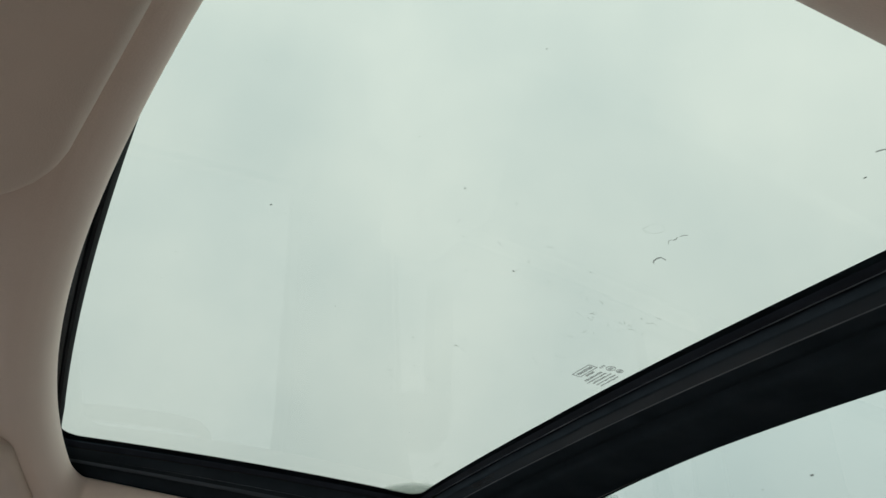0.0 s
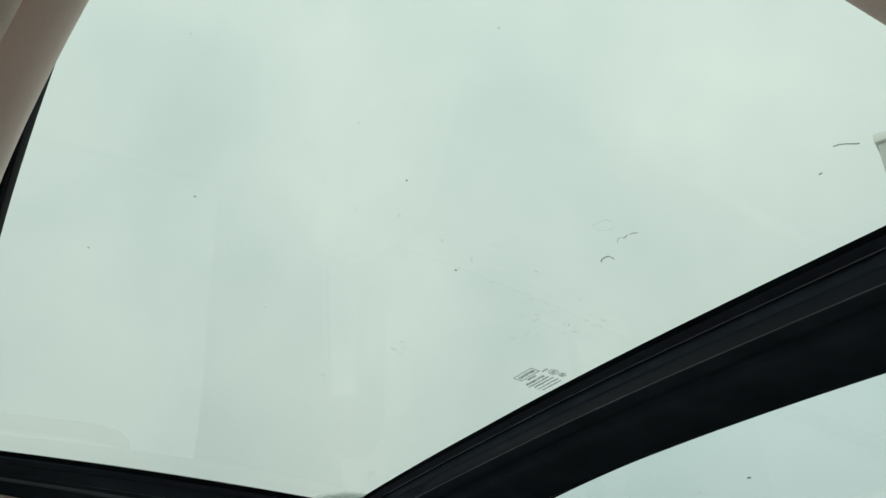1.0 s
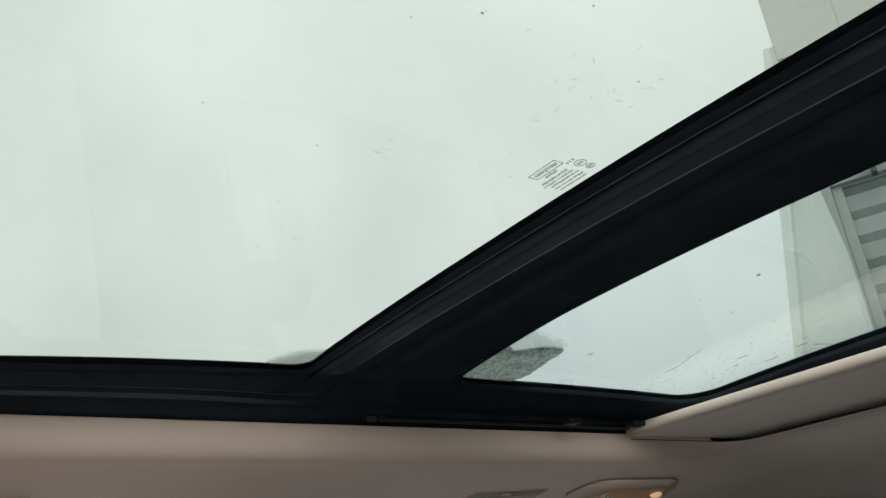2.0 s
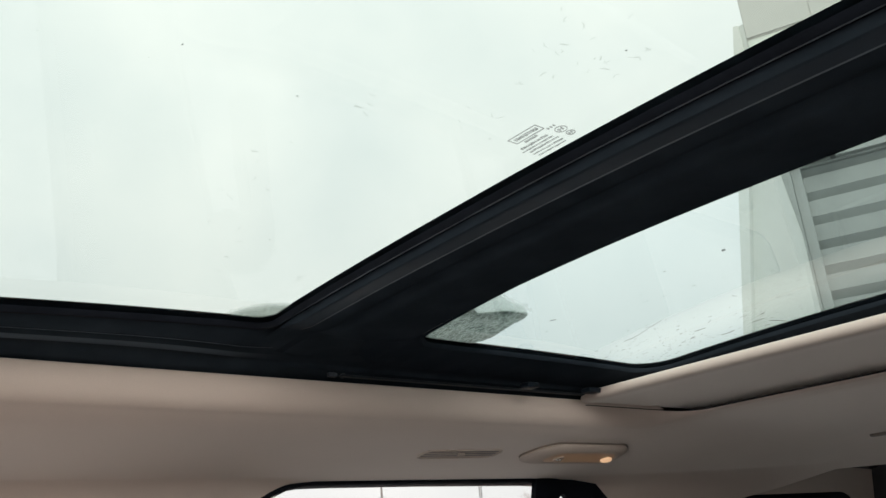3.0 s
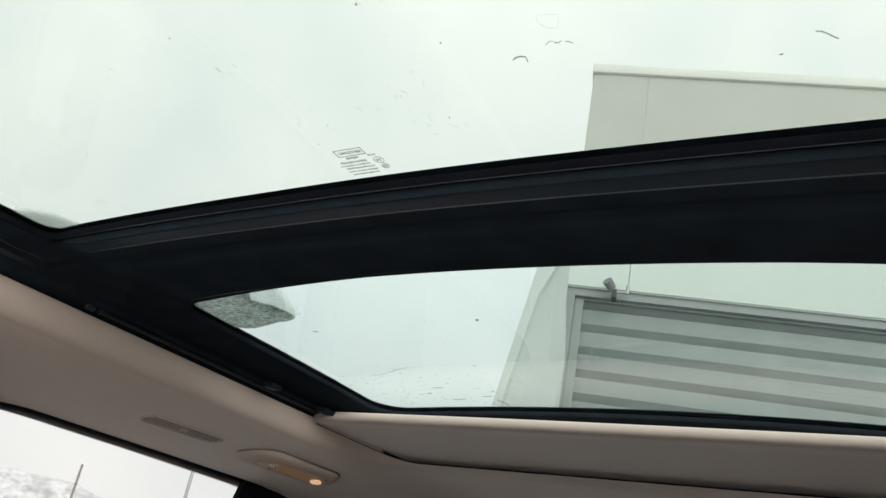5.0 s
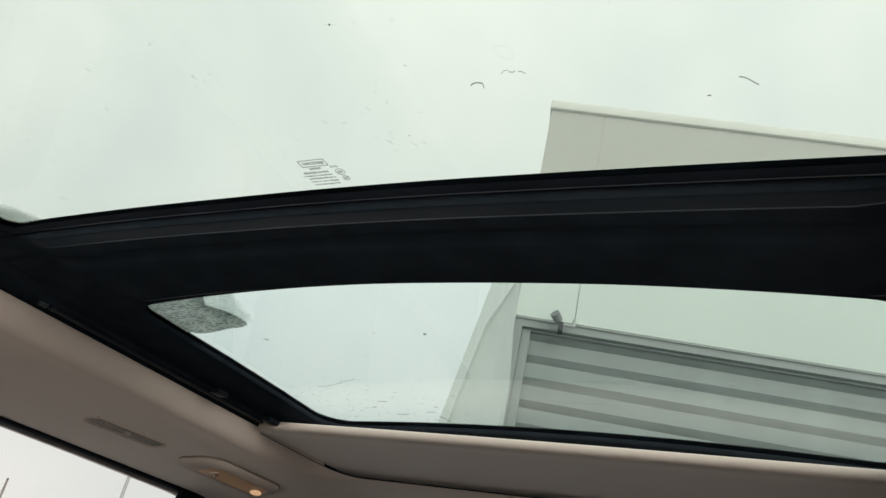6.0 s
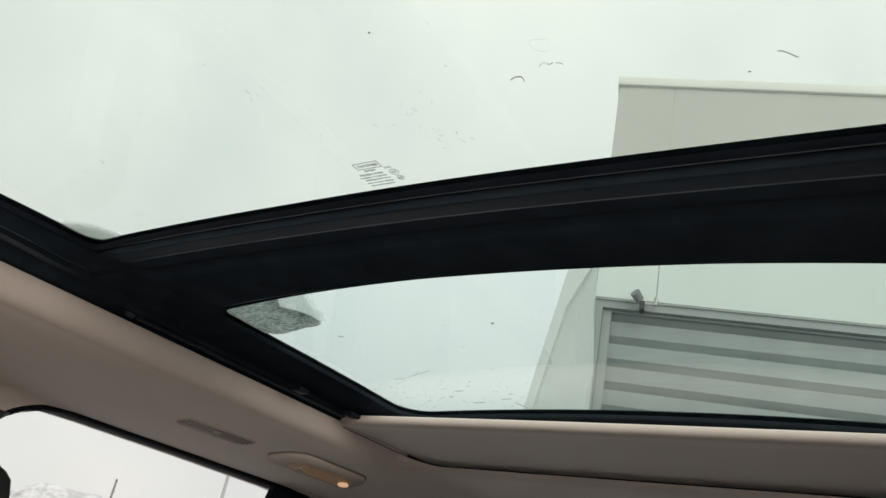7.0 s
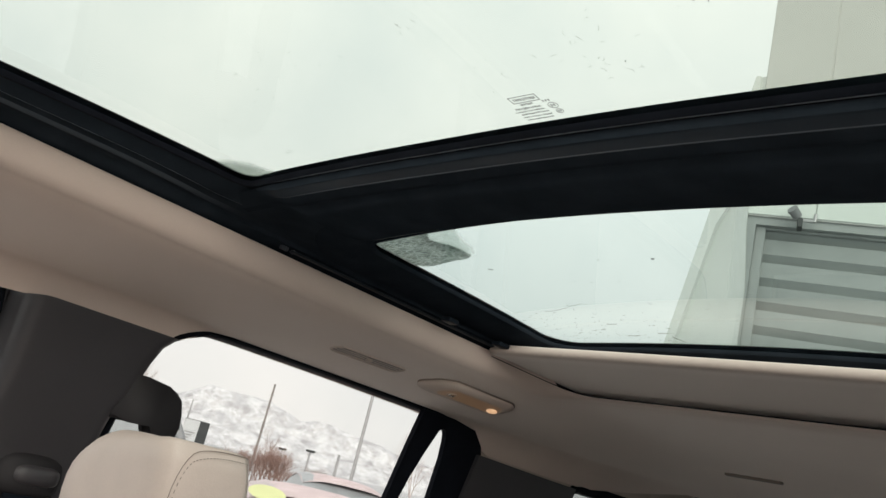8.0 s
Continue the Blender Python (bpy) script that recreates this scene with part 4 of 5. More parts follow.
def dome_lamp():
    lamp = thing("courtesy_lamp", "beige overhead courtesy lamp with a warm lit lens", "interior lamp")
    lamp.matrix_world = fitting_pose(-0.556, 0.678)

    def outline(x0, x1, hy, cut):
        """A slim lozenge: the ends are drawn in on the upper side."""
        c = round_rect(x0, x1, -hy, hy, (0.6 * hy,) * 4, 6)
        return [(x - (cut if y > 0 else 0.0) * (1 if x > 0 else -1) * y / hy, y) for (x, y), d in c]

    def shell(rings):
        n, vs, fs = len(rings[0][0]), [], []
        for loop, z in rings:
            vs += [(x, y, z) for x, y in loop]
        for j in range(len(rings) - 1):
            fs += [(j * n + i, j * n + (i + 1) % n, (j + 1) * n + (i + 1) % n, (j + 1) * n + i) for i in range(n)]
        return vs, fs

    # added dark ring: its brown colour stands for the housing's shadow line
    v, f = shell([([(x, y + 0.0014) for x, y in outline(-0.119, 0.115, 0.0384, 0.023)], z) for z in (-0.004, 0.0024)] + [(outline(-0.090, 0.090, 0.020, 0.012), 0.0030)])
    raw("shadow_ring", v, f, M_STITCH_SHADOW, lamp, "dark ring that draws the shadow line under the housing", 40)
    # domed housing over the gap, with a shallow tray for the lens
    v, f = shell([(outline(-0.106, 0.104, 0.034, 0.021), 0.0026), (outline(-0.118, 0.114, 0.0378, 0.023), 0.0028), (outline(-0.119, 0.115, 0.0380, 0.023), 0.0042), (outline(-0.115, 0.111, 0.0365, 0.022), 0.0070), (outline(-0.108, 0.104, 0.0335, 0.020), 0.0095),
                  (outline(-0.098, 0.096, 0.0290, 0.016), 0.0117), (outline(-0.088, 0.088, 0.0245, 0.012), 0.0128), (outline(-0.083, 0.083, 0.0220, 0.010), 0.0128), (outline(-0.079, 0.079, 0.0200, 0.008), 0.0115), (outline(-0.060, 0.060, 0.0150, 0.006), 0.0100)])
    raw("housing", v, f, M_LAMPCASE, lamp, "", 50)
    top = outline(-0.0785, 0.0785, 0.0198, 0.008)
    v, f = shell([(top, 0.0098), (top, 0.0118), (outline(-0.070, 0.070, 0.0150, 0.006), 0.0126)])
    k = len(top)
    raw("lens", v, f + [tuple(range(2 * k, 3 * k))], M_LENS, lamp, "amber-glowing lens", 50)
    ring = bmesh.new()
    tube(ring, [(-0.053 + 0.0085 * math.cos(a * math.pi / 8), -0.001 + 0.0085 * math.sin(a * math.pi / 8), 0.0132) for a in range(17)], 0.0014, 6)
    part("switch_ring", ring, M_LAMPCASE, lamp, "", 60)
    for dx in (-0.0035, 0.0035):
        bm = bmesh.new()
        bmesh.ops.create_uvsphere(bm, u_segments=10, v_segments=6, radius=0.0026)
        part("switch", bm, M_CHROME, lamp, "small bright switch stud", 80).location = (-0.053 + dx, -0.001, 0.0142)
    bm = bmesh.new()
    bmesh.ops.create_uvsphere(bm, u_segments=18, v_segments=10, radius=0.0095)
    for q in bm.verts:
        # drop shape, pointed rearwards
        q.co = Vector((q.co.x * (1.7 if q.co.x > 0 else 1.0), q.co.y * (1 - 0.5 * max(0.0, q.co.x / 0.0095)), q.co.z * 0.62))
    part("bulb", bm, M_BULB, lamp, "warm glowing bulb", 80).location = (0.064, -0.002, 0.0125)


dome_lamp()


def ceiling_vent():
    vent = thing("air_vent", "beige slotted ceiling air vent above the rear door", "air vent")
    vent.matrix_world = fitting_pose(-0.574, 0.434) @ Matrix.Rotation(radians(3.5), 4, "Z")
    prof = [(1.0, -0.004), (1.0, 0.0008), (0.975, 0.0020), (0.93, 0.0020), (0.90, 0.0008), (0.89, -0.0022)]
    ctr = [(x + 0.15 * y, y) for (x, y), d in round_rect(-0.074, 0.074, -0.0170, 0.0170, (0.013,) * 4, 6)]
    n, vs, fs = len(ctr), [], []
    for s, z in prof:
        for (x, y) in ctr:
            vs.append((x * (1 - (1 - s) * 0.5), y * s, z))
    for j in range(len(prof) - 1):
        for i in range(n):
            k = (i + 1) % n
            fs.append((j * n + i, j * n + k, (j + 1) * n + k, (j + 1) * n + i))
    raw("frame", vs, fs, M_LAMPCASE, vent)
    bm = bmesh.new()
    box(bm, -0.069, 0.069, -0.0152, 0.0152, -0.006, 0.0002)
    part("backing", bm, M_TRIM, vent)
    for i in range(4):
        bm = bmesh.new()
        y = -0.0114 + 0.0076 * i
        box(bm, -0.068 + 0.15 * y, 0.068 + 0.15 * y, y - 0.0017, y + 0.0013, -0.0024, 0.0009, 0.0003, 1)
        part("slat", bm, M_LAMPCASE, vent)
    bm = bmesh.new()
    box(bm, -0.006, 0.006, -0.004, 0.004, 0.0, 0.0042, 0.0018, 2)
    part("thumb_tab", bm, M_LAMPCASE, vent)


ceiling_vent()


def roof_handle(y0):
    h = thing("roof_handle", "beige folding grab handle above the front passenger door", "grab handle")
    h.matrix_world = fitting_pose(-0.560, y0)
    pts = [(0.10, 0, 0.002), (0.098, 0, 0.016), (0.085, 0, 0.024), (0.05, 0, 0.027), (-0.05, 0, 0.027), (-0.085, 0, 0.024), (-0.098, 0, 0.016), (-0.10, 0, 0.002)]
    bm = bmesh.new()
    tube(bm, pts, 0.009, 10)
    part("grip", bm, M_BEIGE, h)
    for x in (-0.1, 0.1):
        bm = bmesh.new()
        box(bm, x - 0.016, x + 0.016, -0.013, 0.013, -0.004, 0.007, 0.004, 2)
        part("mount", bm, M_BEIGE, h)


roof_handle(-0.335)

# slot for the rear cargo net, in the headliner behind the opening
slot = thing("tether_slot", "narrow brown oval slot cover in the headliner", "slot cover", (-0.33, 1.40, 1.5420))
bm = bmesh.new()
box(bm, -0.065, 0.065, -0.008, 0.008, -0.004, 0.004, 0.0035, 2)
part("cover", bm, M_SLOT, slot)


# sun visors folded up against the windscreen header
def visor(x0, x1, label):
    vz = thing("sun_visor", label, "sun visor", ((x0 + x1) / 2, -0.527, 1.538), group="sun visors")
    vz.rotation_euler = (0, 0, radians(9 if x0 > 0 else -9))
    c = round_rect(x0 - (x0 + x1) / 2, x1 - (x0 + x1) / 2, -0.08, 0.082, (0.03, 0.03, 0.06, 0.06), 8)
    prof = [(-0.05, 0.011), (0.0, 0.011), (0.004, 0.009), (0.006, 0.0045), (0.006, 0.0), (0.004, -0.005), (0.0, -0.0075), (-0.01, -0.009), (-0.05, -0.0095)]
    vs, fs = sweep(c, prof, lambda x, y, z: (x, y, z + 0.30 * (y - 0.08)))
    n = len(c)
    fs += [tuple(range(n))[::-1], tuple(range((len(prof) - 1) * n, len(prof) * n))]
    raw("visor_panel", vs, fs, M_BEIGE, vz, "", 50)
    bm = bmesh.new()
    tube(bm, [((x1 - x0) / 2 - 0.02, 0.05, 0.0), ((x1 - x0) / 2 + 0.03, 0.05, 0.006)], 0.005, 8)
    part("pivot_rod", bm, M_BEIGE, vz)


visor(0.235, 0.64, "beige driver sun visor folded up against the header")
visor(-0.60, -0.19, "beige passenger sun visor folded up against the header")

# ---- closing walls of the cabin ----
bm = plate([(-0.97, 0.45), (1.09, 0.45), (0.945, 1.0), (0.815, 1.56), (-0.69, 1.56), (-0.82, 1.0)], [[(-0.68, 0.98), (0.80, 0.98), (0.71, 1.42), (-0.59, 1.42)]], lambda a, b, d: (a, 2.14 + d - 0.2 * (b - 1.0), b), 0.05)
tagged(part("wall_rear", bm, M_TRIM, None, "", 30), "charcoal plastic tailgate trim round the rear window", "tailgate", kind="structure")
bm = plate([(-0.68, 0.98), (0.80, 0.98), (0.71, 1.42), (-0.59, 1.42)], [], lambda a, b, d: (a, 2.165 + d - 0.2 * (b - 1.0), b), 0.004)
g = tagged(part("window_rear", bm, G_REAR_DIM, None), "unseen rear window glass, tinted dark to dim the rear cabin", "car window", kind="structure")
glaze(g, G_SIDE_OUT)
bm = plate([(-0.83, 0.95), (0.955, 0.95), (0.822, 1.50), (-0.698, 1.50)], [], lambda a, b, d: (a, -1.72 + 1.42 * (b - 0.95) + d, b), 0.005)
g = tagged(part("windscreen", bm, G_SCREEN, None), "lightly tinted raked windscreen glass", "windscreen", kind="structure")
glaze(g, G_SIDE_OUT)
bm = bmesh.new()
box(bm, -0.80, 0.92, -1.80, -1.05, 0.45, 0.98, 0.08, 3)
tagged(part("dashboard", bm, M_HANDLE, None, "", 40), "black grained plastic dashboard under the windscreen", "dashboard", kind="structure")
for y0, y1, m, lab in ((-1.8, 0.1, M_DARKCARPET, "charcoal carpeted front floor of the car"), (0.1, 2.2, M_DARKCARPET, "charcoal carpeted rear floor of the car")):
    bm = bmesh.new()
    box(bm, -0.92, 1.04, y0, y1, 0.38, 0.45, 0.0, 1)
    tagged(part("floor", bm, m, None), lab, "car floor", kind="structure")


# unseen hood, added to govern light bounced up through the windscreen; paint dark to limit it
bm = bmesh.new()
box(bm, -0.86, 0.98, -2.95, -1.72, 0.55, 0.99, 0.09, 4)
for q in bm.verts:
    q.co.z -= 0.10 * max(0.0, (-1.9 - q.co.y)) ** 2
tagged(part("hood", bm, M_ROOF, None, "", 50), "unseen dark car hood, added to set the bounce through the windscreen", "car hood", kind="structure")

# ---- seats ----
def cushion(bm, x0, x1, y0, y1, z0, z1, r):
    box(bm, x0, x1, y0, y1, z0, z1, r, 5)


def front_seat(x, label, with_head):
    s = thing("front_seat", label, "car seat", (x, 0.0, 0.45), group="front seats")
    bm = bmesh.new()
    cushion(bm, -0.25, 0.25, -0.62, -0.08, 0.18, 0.33, 0.05)
    part("seat_cushion", bm, M_LEATHER, s)
    bm = bmesh.new()
    cushion(bm, -0.24, 0.24, -0.09, 0.04, 0.28, 0.62, 0.05)
    for q in bm.verts:
        q.co.y += 0.12 * (q.co.z - 0.28)
    part("backrest", bm, M_LEATHER, s)
    bm = bmesh.new()
    box(bm, -0.2, 0.2, -0.55, -0.1, 0.0, 0.19, 0.02)
    part("seat_base", bm, M_TRIM, s)
    if not with_head:
        return
    for dx in (-0.06, 0.06):
        bm = bmesh.new()
        rod(bm, (dx, -0.01, 0.60), (dx, -0.01, 0.74), 0.006, 0.006, 10)
        part("post", bm, M_CHROME, s)
    # headrest: a puffed leather pad with a stitched side panel
    bm = bmesh.new()
    bmesh.ops.create_cube(bm, size=1)
    bmesh.ops.subdivide_edges(bm, edges=list(bm.edges), cuts=9, use_grid_fill=True)
    W2, D2, H2 = 0.117, 0.050, 0.104
    for q in bm.verts:
        p = q.co * 2
        sx, sy, sz = p
        k = 4.6 + 13.4 * max(0.0, sx)
        nrm = (abs(sx) ** k + abs(sy) ** k + abs(sz) ** k) ** (1 / k)
        p = p / max(nrm, 1e-6)
        crown_top = 1 - (0.27 if p.x < 0 else -0.10) * p.x * p.x * max(0, p.z)
        swell = 0.004 * math.exp(-((p.x + 0.1) / 0.45) ** 2) * max(0, p.z)
        q.co = Vector((p.x * (W2 + 0.012 * max(0.0, -p.x)) * (1 - (0.01 + 0.23 * min(1.0, max(0.0, -p.x) / 0.7)) * max(0, p.z) ** 2 - 0.04 * abs(p.y)), p.y * D2 * (1 - 0.10 * max(0, p.z)) - 0.02 * p.z, p.z * H2 * crown_top + swell))
    head = part("headrest", bm, M_LEATHER, s, "beige leather headrest with dark double stitching", 80)
    head.location = (-0.003, 0.0, 0.768)

    for off in (0.0, 0.007):
        bm = bmesh.new()
        pts = []
        for i in range(25):
            a = i / 24
            # runs over the top near the inner side, then turns down the front
            if a < 0.5:
                b = a / 0.5
                y, z = D2 * (0.95 - 1.35 * b), H2 * (0.97 - 0.06 * b ** 4)
                x = W2 * 0.985
            else:
                b = (a - 0.5) / 0.5
                y, z = D2 * (-0.40 - 0.50 * math.sin(min(1, b * 1.6) * 1.57)), H2 * (0.91 - 1.1 * b ** 1.5)
                x = W2 * 0.985
            k = 18.0
            p = Vector((x / W2, (y + off * (b if a >= 0.5 else 0)) / D2, (z - off * (1 - b if a >= 0.5 else 1)) / H2))
            nrm = (abs(p.x) ** k + abs(p.y) ** k + abs(p.z) ** k) ** (1 / k)
            p = p / nrm
            ct = 1 + 0.10 * p.x * p.x * max(0, p.z)
            pts.append(Vector((p.x * W2 * (1 - (0.12 if p.x < 0 else 0.01) * max(0, p.z) ** 2 - 0.04 * abs(p.y)), p.y * D2 * (1 - 0.10 * max(0, p.z)) - 0.02 * p.z, p.z * H2 * ct)))
        if off == 0.0:
            tube(bm, pts, 0.0004, 5)
        else:
            fine_pts = [pts[i].lerp(pts[i + 1], k / 3) for i in range(24) for k in range(3)]
            for i in range(0, len(fine_pts) - 1, 2):
                rod(bm, fine_pts[i], fine_pts[i + 1], 0.0004, 0.0004, 5)
        part("stitching", bm, M_STITCH_SHADOW, head)


front_seat(-0.335, "beige leather front passenger seat with stitched headrest", True)
front_seat(0.45, "beige leather driver seat under the open roof", False)

# ---- marks on the glass ----
# maker's print, mirrored as seen from inside: plain bars, an outlined plate and two small rings
label_thing = thing("glass_marking", "small dark printed maker's marking on the roof glass", "marking", (0.069, -0.0335, crown(0.069) - 0.0012))


def flat_bars(name, quads, lab=""):
    vs, fs = [], []
    for q in quads:
        k = len(vs)
        vs += [(a, b, 0.0) for a, b in q] + [(a, b, 0.0006) for a, b in q]
        fs += [(k, k + 1, k + 2, k + 3), (k + 7, k + 6, k + 5, k + 4)] + [(k + i, k + 4 + i, k + 4 + (i + 1) % 4, k + (i + 1) % 4) for i in range(4)]
    return raw(name, vs, fs, M_PRINT, label_thing, lab)


def bar_quad(x0, x1, y, h):
    return [(x0, y - h / 2), (x1, y - h / 2), (x1, y + h / 2), (x0, y + h / 2)]


fx0, fx1, fy0, fy1, tk = -0.014, 0.0115, -0.0110, -0.0025, 0.00045
flat_bars("plate_outline", [bar_quad(fx0, fx1, fy0, tk), bar_quad(fx0, fx1, fy1, tk), [(fx0, fy0), (fx0 + tk, fy0), (fx0 + tk, fy1), (fx0, fy1)], [(fx1 - tk, fy0), (fx1, fy0), (fx1, fy1), (fx1 - tk, fy1)]])
random.seed(5)
rows_y = [(-0.0068, 0.0036, -0.011, 0.009), (0.0004, 0.0024, -0.009, 0.002), (0.0060, 0.0026, -0.018, 0.007), (0.0102, 0.0016, -0.021, 0.007), (0.0142, 0.0017, -0.018, 0.008), (0.0186, 0.0014, -0.019, 0.008), (0.0228, 0.0014, -0.018, 0.007)]
for y, h, x0, x1 in rows_y:
    quads, x = [], x0
    while x < x1:
        w = random.uniform(0.0004, 0.0008)
        quads.append(bar_quad(x, min(x + w, x1), y, h * random.uniform(0.75, 1.0)))
        if random.random() < 0.5:
            quads.append(bar_quad(x, min(x + w * 2.2, x1), y + h * random.choice((-0.4, 0, 0.4)), h * 0.18))
        x += w + random.uniform(0.0008, 0.0014)
    flat_bars("print_line", quads)
for cx, cy, r in ((0.0165, 0.0080, 0.0043), (0.0168, 0.0170, 0.0032)):
    quads = []
    for i in range(20):
        a, b = 2 * math.pi * i / 20, 2 * math.pi * (i + 1) / 20
        quads.append([(cx + (r - 0.0004) * math.cos(a), cy + (r - 0.0004) * math.sin(a)), (cx + r * math.cos(a), cy + r * math.sin(a)), (cx + r * math.cos(b), cy + r * math.sin(b)), (cx + (r - 0.0004) * math.cos(b), cy + (r - 0.0004) * math.sin(b))])
    quads += [bar_quad(cx - r * 0.5, cx - r * 0.2, cy, r * 0.7), bar_quad(cx + r * 0.1, cx + r * 0.4, cy, r * 0.7)]
    flat_bars("print_ring", quads)
flat_bars("print_line", [bar_quad(0.0118 + 0.0026 * i, 0.0128 + 0.0026 * i, 0.0002, 0.0022) for i in range(3)])


# water marks: thin dark crescents where drops end on the outer face
def water_mark(name, pts, r, label, group="water marks"):
    bm = bmesh.new()
    tube(bm, [on_roof(x, y, 0.006) for x, y in pts], r * 0.58, 5)
    ob = part(name, bm, M_DRIED if "faint" in label else M_WATER, None)
    return tagged(ob, label, "water mark", group)


M_WATER = film_material("water_edge", (0.10, 0.11, 0.11), 0.43)
water_mark("water_mark", [(0.2362, -0.1005), (0.239, -0.1022), (0.242, -0.1024), (0.2448, -0.1012)], 0.0009, "dark crescent edge of a drop on the front glass")
water_mark("water_mark", [(0.2448, -0.1012), (0.2446, -0.0988), (0.2440, -0.0962)], 0.0006, "short dark tail of a drop on the front glass")
water_mark("water_mark", [(0.261, -0.108), (0.2645, -0.1108), (0.267, -0.1102)], 0.00035, "thin wavy drop edge on the front glass")
water_mark("water_mark", [(0.267, -0.109), (0.269, -0.1082), (0.2712, -0.1092)], 0.0006, "thin wavy drop edge on the front glass")
water_mark("water_mark", [(0.273, -0.1082), (0.275, -0.108), (0.277, -0.1055)], 0.00045, "thin wavy drop edge on the front glass")
water_mark("water_mark", [(0.4007, -0.0834), (0.4035, -0.0825), (0.4063, -0.0796), (0.409, -0.0760), (0.4102, -0.0752)], 0.0007, "thin streak of water on the front glass")
water_mark("water_mark", [(0.267, -0.134), (0.278, -0.1312), (0.277, -0.126), (0.274, -0.121), (0.270, -0.121), (0.266, -0.125), (0.265, -0.129), (0.267, -0.134)], 0.00022, "faint dried ring on the front glass")
random.seed(11)
# faint specks and dried drops, too many to count
vs, fs = [], []
for i in range(60):
    x, y = random.uniform(-0.33, 0.46), random.uniform(-0.40, -0.02)
    r = random.choice((0.0003, 0.0003, 0.0004, 0.0006))
    k = len(vs)
    st = random.uniform(0.6, 2.2)
    an = random.uniform(0, 3.14)
    for q in range(6):
        a = q * math.pi / 3
        u, w = r * st * math.cos(a), r * math.sin(a)
        vs.append((x + u * math.cos(an) - w * math.sin(an), y + u * math.sin(an) + w * math.cos(an), on_roof(x, y, 0.0056)[2]))
    vs.append(on_roof(x, y, 0.0060))
    fs += [(k + q, k + (q + 1) % 6, k + 6) for q in range(6)]
tagged(raw("dirt_specks", vs, fs, mat("grey_dirt_specks", (0.55, 0.59, 0.57), 0.8, vary=0.2)), "tiny grey dirt specks dried on the front glass", "specks", kind="stuff")
# faint scribbles of dried water, in loose clusters
bm = bmesh.new()
for cx, cy, sx, sy, count in ((0.140, -0.074, 0.030, 0.026, 24), (0.168, -0.038, 0.008, 0.006, 4), (0.054, -0.076, 0.012, 0.010, 4), (0.03, -0.147, 0.02, 0.012, 5), (-0.06, -0.18, 0.06, 0.05, 10), (-0.2, -0.1, 0.08, 0.05, 9), (-0.254, -0.027, 0.006, 0.004, 5), (0.2, -0.2, 0.05, 0.06, 8)):
    for i in range(count):
        x, y, an = random.gauss(cx, sx * 0.6), random.gauss(cy, sy * 0.6), random.uniform(0, 6.28)
        pts = []
        for k in range(random.choice((3, 4, 5))):
            pts.append(on_roof(x, y, 0.0060))
            an += random.uniform(-1.2, 1.2)
            x, y = x + 0.0016 * math.cos(an), y + 0.0016 * math.sin(an)
        tube(bm, pts, random.choice((0.00020, 0.00028)), 4)
tagged(part("dried_scribbles", bm, M_DRIED, None), "faint squiggles of dried water on the front roof glass", "water marks", kind="stuff")
# small rivulets on the rear pane, thicker towards its back edge
bm = bmesh.new()
for i in range(230):
    y = 0.64 - abs(random.gauss(0, 0.13))
    x = -0.36 + abs(random.gauss(0, 0.27))
    if y < 0.26:
        continue
    ln = random.choice((0.0015, 0.002, 0.003, 0.004, 0.006)) * random.uniform(0.6, 1.1)
    dy = random.uniform(-0.0015, 0.001)
    pts = [(x + ln * t, y + dy * t + random.uniform(-0.0007, 0.0007), on_roof(x, y, 0.0056)[2]) for t in (0, 0.35, 0.7, 1)]
    tube(bm, pts, random.choice((0.00015, 0.0002, 0.0003)), 4)
for x, y, ln in ((-0.216, 0.554, 0.018), (-0.24, 0.578, 0.010), (-0.21, 0.607, 0.023), (-0.154, 0.595, 0.018)):
    tube(bm, [(x + ln * t, y - 0.004 * t + random.uniform(-0.001, 0.001), on_roof(x, y, 0.0056)[2]) for t in (0, 0.2, 0.4, 0.6, 0.8, 1)], 0.0005, 5)
tube(bm, [(a, b, on_roof(a, b, 0.0056)[2]) for a, b in ((-0.286, 0.4925), (-0.279, 0.4915), (-0.272, 0.4925), (-0.265, 0.4890), (-0.258, 0.4885), (-0.249, 0.4830), (-0.24, 0.4810), (-0.23, 0.4740), (-0.22, 0.4715), (-0.203, 0.464))], 0.0003, 5)
tube(bm, [(a, b, on_roof(a, b, 0.0056)[2]) for a, b in ((-0.139, 0.61), (-0.134, 0.623), (-0.13, 0.635))], 0.0005, 5)
tube(bm, [(a, b, on_roof(a, b, 0.0056)[2]) for a, b in ((-0.259, 0.321), (-0.256, 0.322), (-0.253, 0.325))], 0.0006, 5)
tube(bm, [(-0.015, 0.3135, on_roof(-0.015, 0.31, 0.0056)[2]), (-0.0115, 0.3145, on_roof(-0.011, 0.31, 0.0056)[2])], 0.0011, 6)
tagged(part("rain_drops", bm, M_WATER, None), "small rain streaks on the rear roof glass", "raindrops", kind="stuff")


